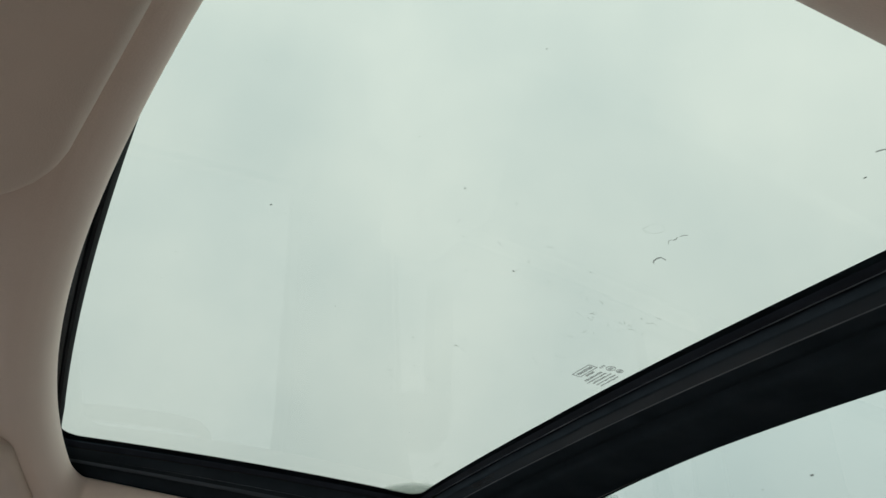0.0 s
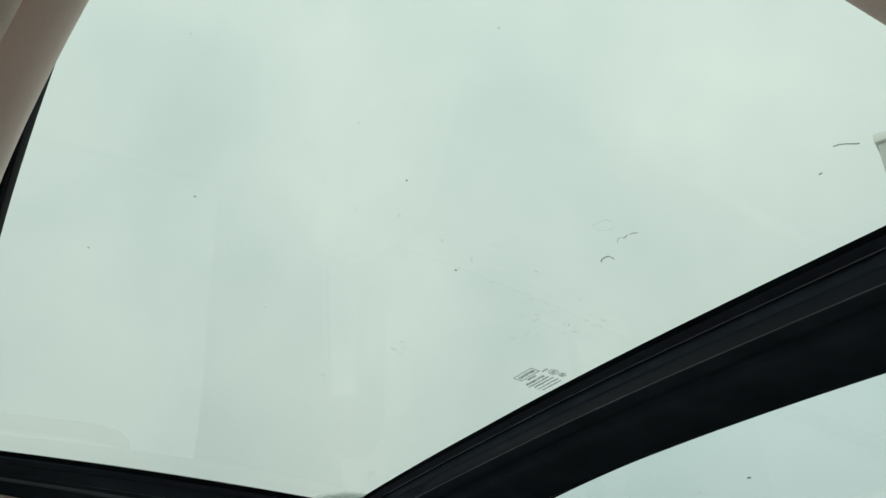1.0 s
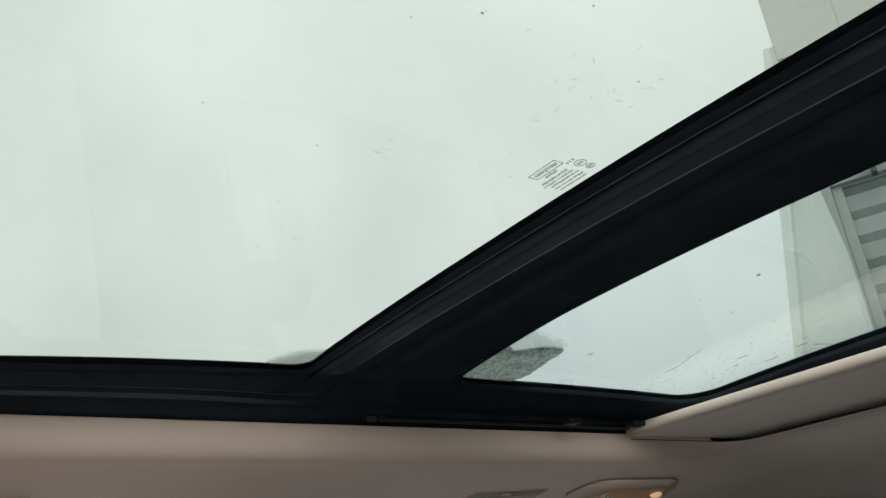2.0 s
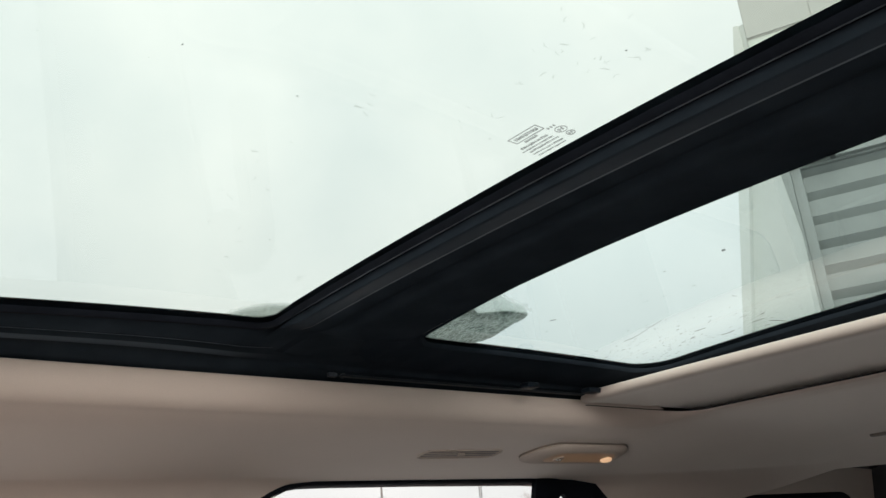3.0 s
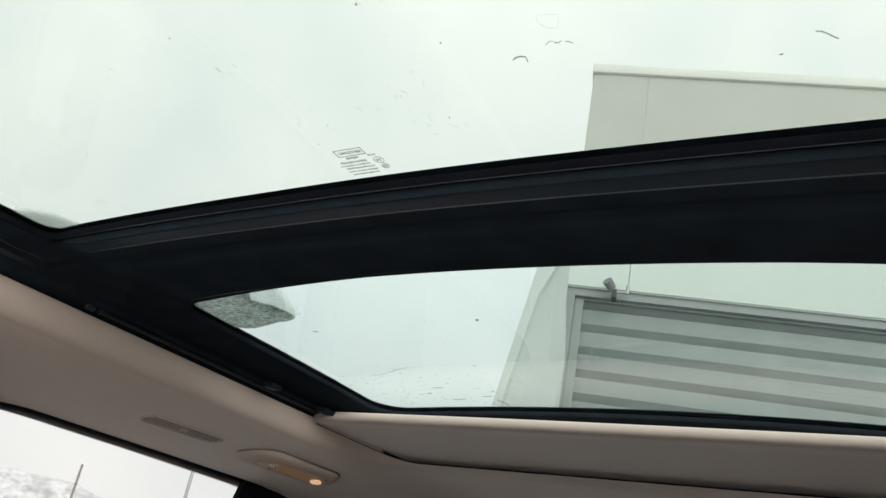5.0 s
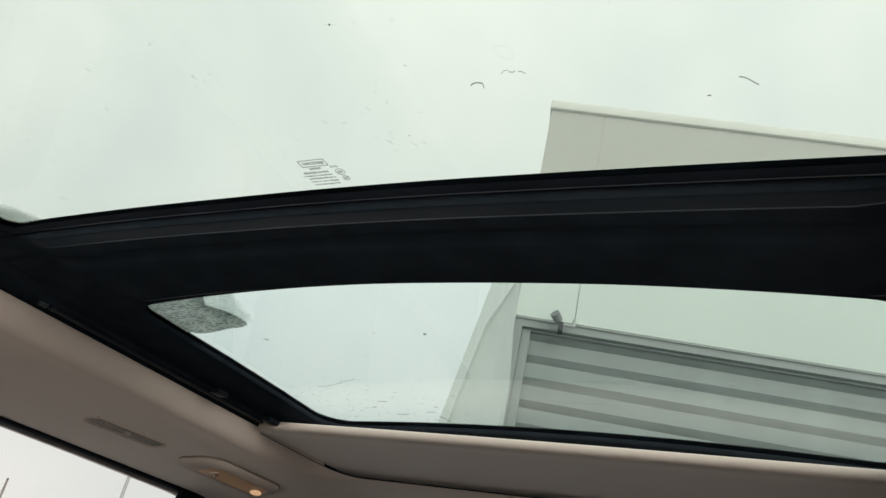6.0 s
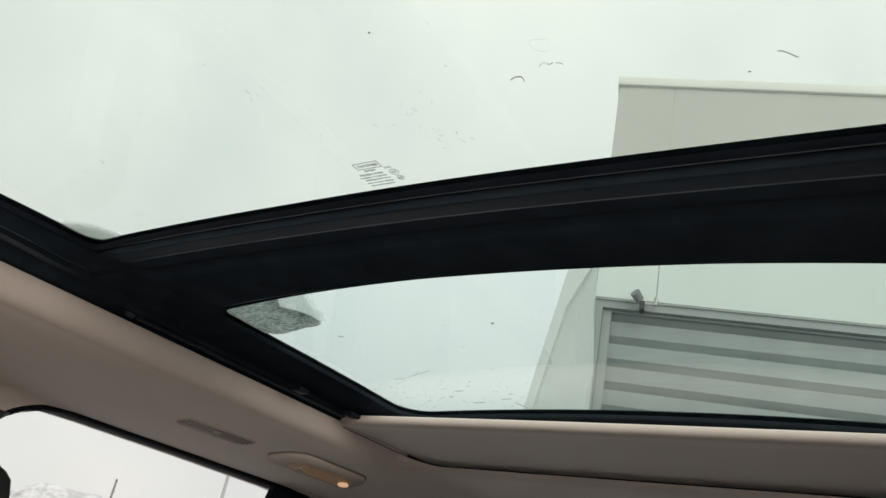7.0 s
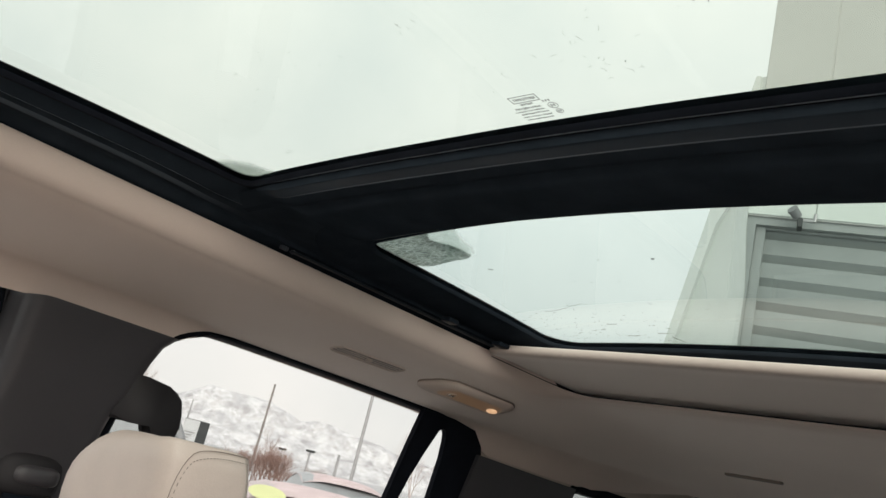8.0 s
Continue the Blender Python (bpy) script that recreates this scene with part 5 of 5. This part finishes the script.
# melting ice in the front corner of the rear pane
def ice_sheet(name, loop, thick, material, label, seed, lift=0.006):
    bm = bmesh.new()
    vs = [bm.verts.new((a, b, 0)) for a, b in loop]
    es = [bm.edges.new((vs[i], vs[(i + 1) % len(vs)])) for i in range(len(vs))]
    bmesh.ops.triangle_fill(bm, use_beauty=True, use_dissolve=False, edges=es)
    for i in range(4):
        bmesh.ops.subdivide_edges(bm, edges=[e for e in bm.edges if e.calc_length() > 0.005], cuts=1)
        bmesh.ops.triangulate(bm, faces=list(bm.faces))
    # the sheet thins out towards its rim
    cover = bm.verts.layers.float.new("cover")
    rim = [(Vector((*a, 0)), Vector((*b, 0))) for a, b in zip(loop, loop[1:] + loop[:1])]
    for v in bm.verts:
        near = 1.0
        for a, b in rim:
            f = min(1.0, max(0.0, (v.co - a).dot(b - a) / (b - a).length_squared))
            near = min(near, (v.co - a.lerp(b, f)).length)
        v[cover] = min(1.0, near / 0.010)
    ext = bmesh.ops.extrude_face_region(bm, geom=list(bm.faces))
    top = {v for v in ext["geom"] if isinstance(v, bmesh.types.BMVert)}
    for v in bm.verts:
        jx = noise.noise(Vector((v.co.x * 120, v.co.y * 120, seed))) * 0.0018
        base = on_roof(v.co.x, v.co.y, lift)[2]
        h = thick * (0.5 + 0.8 * abs(noise.noise(Vector((v.co.x * 110, v.co.y * 150, seed + 3))))) if v in top and not v.is_boundary else 0.0004
        h += 0 if v in top else 0.0008 * noise.noise(Vector((v.co.x * 260, v.co.y * 260, seed)))
        v.co = Vector((v.co.x + jx, v.co.y + jx * 0.7, base + max(0, h)))
    ob = part(name, bm, material, None, "", 30)
    return tagged(ob, label, "ice")


ice_sheet("ice_patch", [(-0.40, 0.165), (-0.293, 0.165), (-0.244, 0.168), (-0.250, 0.180), (-0.258, 0.192), (-0.266, 0.207), (-0.275, 0.219), (-0.267, 0.231), (-0.259, 0.240), (-0.254, 0.257), (-0.253, 0.270), (-0.255, 0.279), (-0.272, 0.285), (-0.285, 0.286), (-0.299, 0.289), (-0.315, 0.292), (-0.331, 0.297), (-0.354, 0.294), (-0.363, 0.288), (-0.377, 0.291), (-0.40, 0.305)], 0.006, M_ICE, "grey cracked sheet of melting ice on the rear glass", 2)
ice_sheet("slush_patch", [(-0.30, 0.160), (-0.205, 0.160), (-0.206, 0.185), (-0.216, 0.210), (-0.224, 0.232), (-0.230, 0.256), (-0.246, 0.282), (-0.262, 0.270), (-0.276, 0.245), (-0.292, 0.225), (-0.285, 0.195)], 0.003, M_SLUSH, "thin pale slush beside the ice on the rear glass", 6, 0.0075)
ice_sheet("slush_patch", [(-0.395, -0.050), (-0.366, -0.046), (-0.346, -0.040), (-0.330, -0.028), (-0.320, -0.012), (-0.312, 0.016), (-0.395, 0.016)], 0.003, M_WETSNOW, "small grey wet snow patch at the front glass corner", 9)

# ---- outside: ground ----
bm = bmesh.new()
bmesh.ops.create_grid(bm, x_segments=2, y_segments=2, size=4500)
tagged(part("ground", bm, M_BOUNCE_GROUND, None), "slushy concrete lot, kept pale to bounce light into the car", "ground", kind="structure")

# ---- outside: building with a ribbed roll-up door ----
P0, UX, UY = Vector((-2.344, 5.387, 0)), Vector((0.927, 0.375, 0)).normalized(), Vector((-0.375, 0.927, 0)).normalized()
building = thing("building", "white panelled commercial building with a grey roll-up door", "building")
bm_m = Matrix((UX, UY, Vector((0, 0, 1)))).transposed().to_4x4()
bm_m.translation = P0
building.matrix_world = bm_m

bm = bmesh.new()
box(bm, 0.0, 0.11, 0.30, 0.7, 0.0, 4.02)
box(bm, 0.0, 9.0, 0.03, 0.7, 4.02, 5.105, 0.0)
box(bm, 4.5, 9.0, 0.03, 0.7, 0.0, 4.02, 0.0)
part("wall", bm, M_WALL, building)
for i, (x0, x1) in enumerate(((0.0, 0.494), (0.500, 3.4), (3.406, 6.2), (6.206, 9.0))):
    bm = bmesh.new()
    box(bm, x0, x1, 0.0, 0.7, 5.115, 6.155, 0.004, 1)
    part("fascia_panel", bm, M_WALL, building)
    if i:
        bm = bmesh.new()
        box(bm, x0, x1, 0.02, 0.06, 4.03, 5.108, 0.003, 1)
        part("wall_panel", bm, M_WALL2, building)
bm = bmesh.new()
box(bm, 0.002, 0.494, 0.02, 0.06, 4.03, 5.108, 0.003, 1)
part("wall_panel", bm, M_WALL2, building)
bm = bmesh.new()
box(bm, 0.0, 9.0, 0.012, 0.7, 5.106, 5.114)
box(bm, 0.004, 9.0, 0.006, 0.7, 6.155, 6.168)
for x in (0.497, 3.403, 6.203):
    box(bm, x - 0.0045, x + 0.0045, 0.0045, 0.3, 5.12, 6.15)
part("joint", bm, M_SEAM, building)
bm = bmesh.new()
box(bm, -0.015, 9.02, -0.03, 0.75, 6.168, 6.262, 0.01, 2)
part("coping", bm, M_CAP, building)
bm = bmesh.new()
box(bm, 0.3, 9.0, 0.8, 9.0, 0.0, 6.05, 0.0)
part("rear_block", bm, M_WALL, building)

# sloped pier beside the door, wider towards the ground

def pier():
    zs = [0.0, 1.4, 2.8, 3.4, 3.9, 4.3, 5.26]

    def left(z):
        return -0.085 - (5.26 - z) * 0.163

    def fold(z):
        return min(-0.10, -0.195 - (4.05 - z) * 0.178)

    def right(z):
        return 0.0 if z > 4.0 else 0.10 * (4.0 - z) / 1.0 if z > 3.3 else 0.07 if z > 3.0 else 0.06
    vs, fs = [], []
    for z in zs:
        bulge = 0.16 if z < 4.0 else 0.0
        vs += [(left(z), 0.30, z), (left(z) + 0.005, 0.0, z), (fold(z) if z < 4.2 else -0.05, 0.0, z), (fold(z) + 0.012 if z < 4.2 else -0.045, bulge * 0.5, z),
               (right(z) - 0.035, 0.02, z), (right(z), 0.0, z), (right(z), 0.30, z)]
    for j in range(len(zs) - 1):
        for i in range(7):
            a, b = j * 7 + i, j * 7 + (i + 1) % 7
            fs.append((a, b, b + 7, a + 7))
    fs += [tuple(range(7))[::-1], tuple(range(len(vs) - 7, len(vs)))]
    raw("pier", vs, fs, M_STUCCO, building, "sloping white stucco pier", 20)


pier()
L_FRAME = [(0.0, 4.02), (4.5, 4.02), (4.5, 3.955), (0.075, 3.955), (0.075, 0.0), (0.0, 0.0)]
raw("door_frame", [(x, y, z) for y in (0.05, 0.20) for x, z in L_FRAME], [(0, 1, 2, 3), (0, 3, 4, 5), (2, 8, 9, 3), (3, 9, 10, 4), (0, 6, 7, 1), (5, 11, 6, 0)], M_DOORFRAME, building, "grey metal door frame")
bm = bmesh.new()
box(bm, 0.075, 0.15, 0.09, 0.24, 0.0, 3.955, 0.004, 1)
part("guide_track", bm, M_DOORFRAME, building)
rolldoor = new("roll_up_door")
rolldoor.parent = building
tagged(rolldoor, "closed grey ribbed metal roll-up door")
slat_me = None
for i in range(21):
    z1 = 4.065 - 0.1955 * i
    if slat_me is None:
        bm = bmesh.new()
        prof = [(0.14, 0.0), (0.14, -0.124), (0.147, -0.131), (0.186, -0.188), (0.150, -0.1955)]
        rows = [[bm.verts.new((x, y, z)) for y, z in prof] for x in (0.0, 4.35)]
        for a in range(len(prof) - 1):
            bm.faces.new((rows[0][a], rows[1][a], rows[1][a + 1], rows[0][a + 1]))
        first = part("slat", bm, M_SLAT, rolldoor, "", 25)
        slat_me = first.data
        first.location = (0.15, 0, z1)
    else:
        ob = new("slat", slat_me)
        ob.parent = rolldoor
        ob.location = (0.15, 0, z1)
bm = bmesh.new()
box(bm, 0.15, 4.5, 0.22, 0.25, 0.0, 4.0)
part("backing", bm, M_SEAM, rolldoor)
bm = bmesh.new()
box(bm, 0.075, 4.5, 0.10, 0.19, 3.936, 3.955, 0.004, 1)
part("header", bm, M_DOORFRAME, building)

# security camera and a small bracket over the door
scam = thing("security_camera", "small grey security camera over the roll-up door", "security camera")
scam.matrix_world = bm_m @ Matrix.Translation((0.36, -0.06, 3.985))
bm = bmesh.new()
rod(bm, (-0.035, -0.05, 0.060), (0.01, 0.0, 0.020), 0.042, 0.036, 14)
part("camera_body", bm, M_CASING, scam)
bm = bmesh.new()
box(bm, 0.01, 0.05, -0.02, 0.08, -0.07, 0.01, 0.006, 1)
part("bracket", bm, M_SIGNBOX, scam)
bm = bmesh.new()
rod(bm, (0.04, 0.0, -0.01), (0.13, 0.02, 0.0), 0.014, 0.012, 8)
rod(bm, (0.13, 0.02, -0.01), (0.135, 0.02, 0.06), 0.016, 0.013, 8)
part("arm", bm, M_GALV, scam)


# ---- outside: mountains, far beyond the lot ----
# ridge height over bearing
RIDGE = [(-101, 140), (-66, 120), (-60.4, 134), (-58.6, 195), (-57.4, 190), (-55.9, 195), (-54.5, 184), (-52.3, 149), (-51.1, 163), (-49.0, 148), (-46.6, 135), (-45, 110), (-40, 120), (-14, 140)]


def mountains():
    vs, fs = [], []
    na, nr = 420, 46
    for j in range(nr + 1):
        r = 2750 + 320 * j / nr
        for i in range(na + 1):
            az = radians(-100 + 85 * i / na)
            x, y = r * math.sin(az), r * math.cos(az)
            f = j / nr
            p = Vector((x * 0.0016, y * 0.0016, 0.7))
            ridge = 1 - abs(noise.noise(p * 1.7)) * 1.3
            d = math.degrees(az)
            env = lerp_table(RIDGE, d)
            prof = f ** 1.1 if f < 0.62 else 0.55 + 0.45 * math.sin((f - 0.62) / 0.38 * 2.2)
            z = prof * env * (0.97 + 0.05 * ridge) + 3 * f * noise.fractal(p * 9, 0.9, 2.1, 6) + 2.5 * f * noise.fractal(p * 30, 0.8, 2.1, 4) - 34 * f * (1 - f) * abs(noise.noise(p * 9)) * 2
            vs.append((x, y, z - 6 * (1 - f)))
    for j in range(nr):
        for i in range(na):
            a = j * (na + 1) + i
            fs.append((a, a + 1, a + na + 2, a + na + 1))
    return tagged(raw("backdrop_mountains", vs, fs, M_MOUNTAIN, None, "", 180), "snow-covered rocky mountain range on the horizon", "mountains", kind="structure")


mountains()


def polar(az, d, z=0.0):
    a = radians(az)
    return Vector((0.46 + d * math.sin(a), -0.46 + d * math.cos(a), z))


# ---- outside: poles ----
def pole(az, d, top, r, material, label, steps=False, head=False):
    p = thing("utility_pole" if steps else "lamp_post", label, "pole", polar(az, d))
    bm = bmesh.new()
    rod(bm, (0, 0, 0), (0, 0, top), r, r * 0.72, 10)
    part("shaft", bm, material, p)
    if steps:
        for i in range(5):
            bm = bmesh.new()
            z = top * (0.55 + 0.08 * i)
            rod(bm, (-0.26, -0.1, z), (0.26, 0.1, z), 0.02, 0.02, 6)
            part("step_bolt", bm, M_GALV, p)
    if head:
        bm = bmesh.new()
        box(bm, -0.35, 0.35, -0.16, 0.16, top - 0.06, top + 0.1, 0.04, 2)
        part("lamp_head", bm, M_SIGNBOX, p)


pole(-54.65, 72, 1.33 + 72 * math.tan(radians(4.67)), 0.12, M_WOOD, "tall weathered wooden utility pole with step bolts", steps=True)
pole(-48.15, 55, 1.33 + 55 * math.tan(radians(6.6)), 0.13, M_GALV, "tall grey steel lamp post")
pole(-51.2, 60, 1.33 + 60 * math.tan(radians(1.05)), 0.09, M_GALV, "short steel lamp post with a dark flat head", head=True)
pole(-53.0, 70, 1.33 + 70 * math.tan(radians(0.75)), 0.07, M_GALV, "short steel lamp post with a dark flat head", head=True)
pole(-49.3, 48, 1.33 + 48 * math.tan(radians(1.3)), 0.10, M_GALV, "short plain steel post")


# ---- outside: bare shrubs and trees ----
def bare_tree(name, label, place, height, spread, material, seed, trunks=1, levels=5, group=""):
    rnd = random.Random(seed)
    t = thing(name, label, "tree" if "tree" in name else "shrub", place, group)
    bm_t, bm_c = bmesh.new(), bmesh.new()

    def grow(bm, p, d, ln, r, lv):
        q = p + d * ln
        rod(bm if lv == levels else bm_c, p, q, r, r * 0.68, 5 if lv > 2 else 3)
        if lv <= 0:
            return
        for i in range(rnd.choice((2, 3, 3))):
            nd = (d + Vector((rnd.uniform(-1, 1), rnd.uniform(-1, 1), rnd.uniform(-0.25, 0.7))) * spread).normalized()
            grow(bm_c, p.lerp(q, rnd.uniform(0.55, 1.0)), nd, ln * rnd.uniform(0.6, 0.82), r * 0.6, lv - 1)
    for k in range(trunks):
        if k:
            part("trunk", bm_t, material, t)
            bm_t = bmesh.new()
        base = Vector((rnd.uniform(-0.5, 0.5), rnd.uniform(-0.5, 0.5), 0)) * (0.0 if trunks == 1 else height * 0.5)
        d = (Vector((rnd.uniform(-0.3, 0.3), rnd.uniform(-0.3, 0.3), 1))).normalized()
        grow(bm_t, base, d, height * 0.3 * rnd.uniform(0.8, 1.1), height * 0.009, levels)
    part("trunk", bm_t, material, t)
    part("crown", bm_c, material, t)


bare_tree("shrub", "reddish-brown leafless shrub at the lot edge", polar(-53.4, 42), 2.45, 0.75, M_TWIG, 3, trunks=34, levels=5, group="bare shrubs")
bare_tree("shrub", "reddish-brown leafless shrub at the lot edge", polar(-54.9, 44), 1.95, 0.75, M_TWIG, 8, trunks=24, levels=5, group="bare shrubs")
bare_tree("shrub", "low dry brown leafless shrub", polar(-52.2, 46), 1.3, 0.75, M_TWIG, 21, trunks=14, levels=5, group="bare shrubs")
bare_tree("shrub", "pale grey-brown leafless shrub beside the road sign", polar(-56.4, 52), 1.9, 0.75, M_BARK, 31, trunks=20, levels=5, group="bare shrubs")
bare_tree("shrub", "pale grey-brown leafless shrub at the lot edge", polar(-50.6, 58), 1.9, 0.75, M_BARK, 37, trunks=20, levels=5, group="bare shrubs")
bare_tree("bare_tree", "tall leafless grey-brown tree", polar(-62.6, 38), 6.6, 0.34, M_BARK, 4, levels=6, group="bare trees")
bare_tree("bare_tree", "slender leafless grey-brown tree", polar(-54.0, 62), 3.9, 0.30, M_BARK, 17, levels=6, group="bare trees")
bare_tree("bare_tree", "tall leafless grey-brown tree", polar(-44.0, 46), 6.2, 0.45, M_BARK, 6, levels=6, group="bare trees")
bare_tree("bare_tree", "leafless grey-brown tree behind the lot", polar(-41.5, 40), 4.4, 0.45, M_BARK, 12, levels=6, group="bare trees")

# ---- outside: roadside sign ----
sign = thing("roadside_sign", "white-faced box sign with a dark side on a post", "sign", polar(-58.9, 30))
sign.rotation_euler = (0, 0, radians(15))
bm = bmesh.new()
box(bm, -0.38, 0.38, -0.11, 0.36, 1.12, 1.95, 0.02, 1)
part("box", bm, M_SIGNBOX, sign)
bm = bmesh.new()
box(bm, -0.36, 0.36, -0.125, -0.105, 1.15, 1.93, 0.004, 1)
part("face", bm, M_SIGNFACE, sign, "white sign face with faint grey lettering bars")
for i in range(3):
    bm = bmesh.new()
    box(bm, -0.22, 0.26 - 0.1 * i, -0.13, -0.124, 1.50 - 0.09 * i, 1.54 - 0.09 * i)
    part("lettering_bar", bm, M_GALV, sign)
bm = bmesh.new()
rod(bm, (0, 0, 0), (0, 0, 1.13), 0.06, 0.06, 10)
part("post", bm, M_GALV, sign)
bm = bmesh.new()
rod(bm, (-0.38, 0.0, 1.9), (-0.38, 0.0, 2.6), 0.03, 0.02, 8)
part("mast", bm, M_GALV, sign)


# ---- outside: parked cars ----
def parked_car(label, place, heading, paint, top, height, glass_mat, sticker=False, tall=False):
    c = thing("parked_car", label, "car", place, group="parked cars")
    c.rotation_euler = (0, 0, radians(heading))
    h = height
    # body stations along the length: y, half width, sill, belt
    st = [(-2.25, 0.62, 0.42, 0.55), (-2.15, 0.80, 0.26, 0.66), (-1.4, 0.88, 0.22, 0.80), (-0.7, 0.90, 0.22, 0.90), (0.6, 0.90, 0.22, 0.93), (1.5, 0.88, 0.22, 0.95), (2.05, 0.82, 0.28, 0.93), (2.2, 0.66, 0.42, 0.80)]
    vs, fs, n = [], [], 10
    for y, w, s, b in st:
        b *= h / 1.42
        vs += [(-w * 0.8, y, s), (-w, y, s + 0.1), (-w, y, b - 0.14), (-w * 0.95, y, b - 0.03), (-w * 0.8, y, b), (w * 0.8, y, b), (w * 0.95, y, b - 0.03), (w, y, b - 0.14), (w, y, s + 0.1), (w * 0.8, y, s)]
    for j in range(len(st) - 1):
        for i in range(n):
            k = (i + 1) % n
            fs.append((j * n + i, j * n + k, (j + 1) * n + k, (j + 1) * n + i))
    fs += [tuple(range(n))[::-1], tuple(range(len(vs) - n, len(vs)))]
    raw("body", vs, fs, paint, c, "", 45)
    # greenhouse: glass below, a painted, frosted roof above
    gs = [(-0.95, 0.80, 0.0), (-0.35, 0.66, 0.78), (0.1, 0.64, 0.97), (0.6, 0.63, 1.0), (1.0, 0.62, 0.9), (1.75, 0.76, 0.0)]
    if tall:
        gs = [(-0.95, 0.80, 0.0), (-0.35, 0.68, 0.85), (0.1, 0.67, 0.97), (0.8, 0.67, 1.0), (1.75, 0.66, 0.96), (1.98, 0.68, 0.80), (2.15, 0.78, 0.0)]
    bz = 0.90 * h / 1.42
    vs, fs = [], []
    for y, w, f in gs:
        z = bz + (h - bz) * f
        vs += [(-0.80, y, bz - 0.02), (-w, y, z - 0.06 * f), (-w * 0.8, y, z - 0.012 * f), (w * 0.8, y, z - 0.012 * f), (w, y, z - 0.06 * f), (0.80, y, bz - 0.02)]
    for j in range(len(gs) - 1):
        for i in range(6):
            k = (i + 1) % 6
            fs.append((j * 6 + i, j * 6 + k, (j + 1) * 6 + k, (j + 1) * 6 + i))
    raw("windows", vs, fs, glass_mat, c, "frosted window glass" if glass_mat is M_FROSTGLASS else "window glass", 40)
    rs = [(-0.38, 0.67, 0.78), (-0.1, 0.66, 0.90), (0.1, 0.655, 0.97), (0.6, 0.645, 1.0), (1.0, 0.64, 0.9), (1.08, 0.64, 0.80)]
    if tall:
        rs = [(-0.38, 0.69, 0.85), (0.1, 0.68, 0.97), (0.8, 0.68, 1.0), (1.75, 0.67, 0.97), (1.95, 0.68, 0.88), (2.04, 0.69, 0.80)]
        for x in (-1, 1):
            bm = bmesh.new()
            tube(bm, [(x * 0.69, 1.97, bz + (h - bz) * 0.84), (x * 0.74, 2.08, bz + (h - bz) * 0.5), (x * 0.80, 2.16, bz)], 0.05, 8)
            part("rear_pillar", bm, paint, c)
    # a smooth shell over the stations, rounded down to the gutters
    vs, fs, m, sub = [], [], 13, 5
    ys = [rs[0][0] + (rs[-1][0] - rs[0][0]) * i / (sub * len(rs)) for i in range(sub * len(rs) + 1)]
    for y in ys:
        near = [sum(lerp_table([(q[0], q[k]) for q in rs], min(rs[-1][0], max(rs[0][0], y + o))) for o in (-0.18, -0.09, 0, 0.09, 0.18)) / 5 for k in (1, 2)]
        z = bz + (h - bz) * near[1] + 0.02
        for i in range(m):
            u = -1 + 2 * i / (m - 1)
            vs.append((near[0] * u, y, z - 0.085 * abs(u) ** 3.2))
    for j in range(len(ys) - 1):
        for i in range(m - 1):
            a = j * m + i
            fs.append((a, a + 1, a + m + 1, a + m))
    raw("roof", vs, fs, top, c, "frost-dulled roof", 80)
    for x in (-0.86, 0.86):
        for y in (-1.38, 1.35):
            bm = bmesh.new()
            rod(bm, (x - 0.1, y, 0.32), (x + 0.1, y, 0.32), 0.32, 0.32, 24)
            w = part("wheel", bm, M_TYRE, c)
            bm = bmesh.new()
            rod(bm, (x - 0.105, y, 0.32), (x + 0.105, y, 0.32), 0.2, 0.2, 16)
            part("rim", bm, M_RIM, w)
    for x in (-0.6, 0.6):
        bm = bmesh.new()
        box(bm, x - 0.14, x + 0.14, 2.12, 2.21, (0.95 if tall else 0.68) * h / 1.42, (1.16 if tall else 0.80) * h / 1.42, 0.02, 1)
        part("tail_lamp", bm, M_REDLENS, c)
    if sticker:
        bm = bmesh.new()
        bmesh.ops.create_cone(bm, cap_ends=True, segments=24, radius1=1.0, radius2=1.0, depth=0.012)
        for q in bm.verts:
            q.co = Vector((q.co.x * 0.15, q.co.z + q.co.y * 0.03, q.co.y * 0.055))
        ob = part("price_sticker", bm, M_STICKER, c, "oval yellow-green price sticker on the windscreen")
        ob.location = (-0.54, -0.44, bz + (h - bz) * 0.80)
    return c


parked_car("parked red car with a frost-dulled roof", polar(-49.3, 7.4), 58, M_REDCAR, M_FROST, 1.16, M_FROSTGLASS, True)
parked_car("parked red car with a frosted roof behind another", polar(-48.4, 12.5), 60, M_REDCAR, M_FROST, 1.29, M_GREYGLASS)
parked_car("parked grey sport utility car with misted windows", polar(-74.3, 8.5), -15, M_GREYCAR, M_GREYCAR, 1.54, M_GREYGLASS, tall=True)
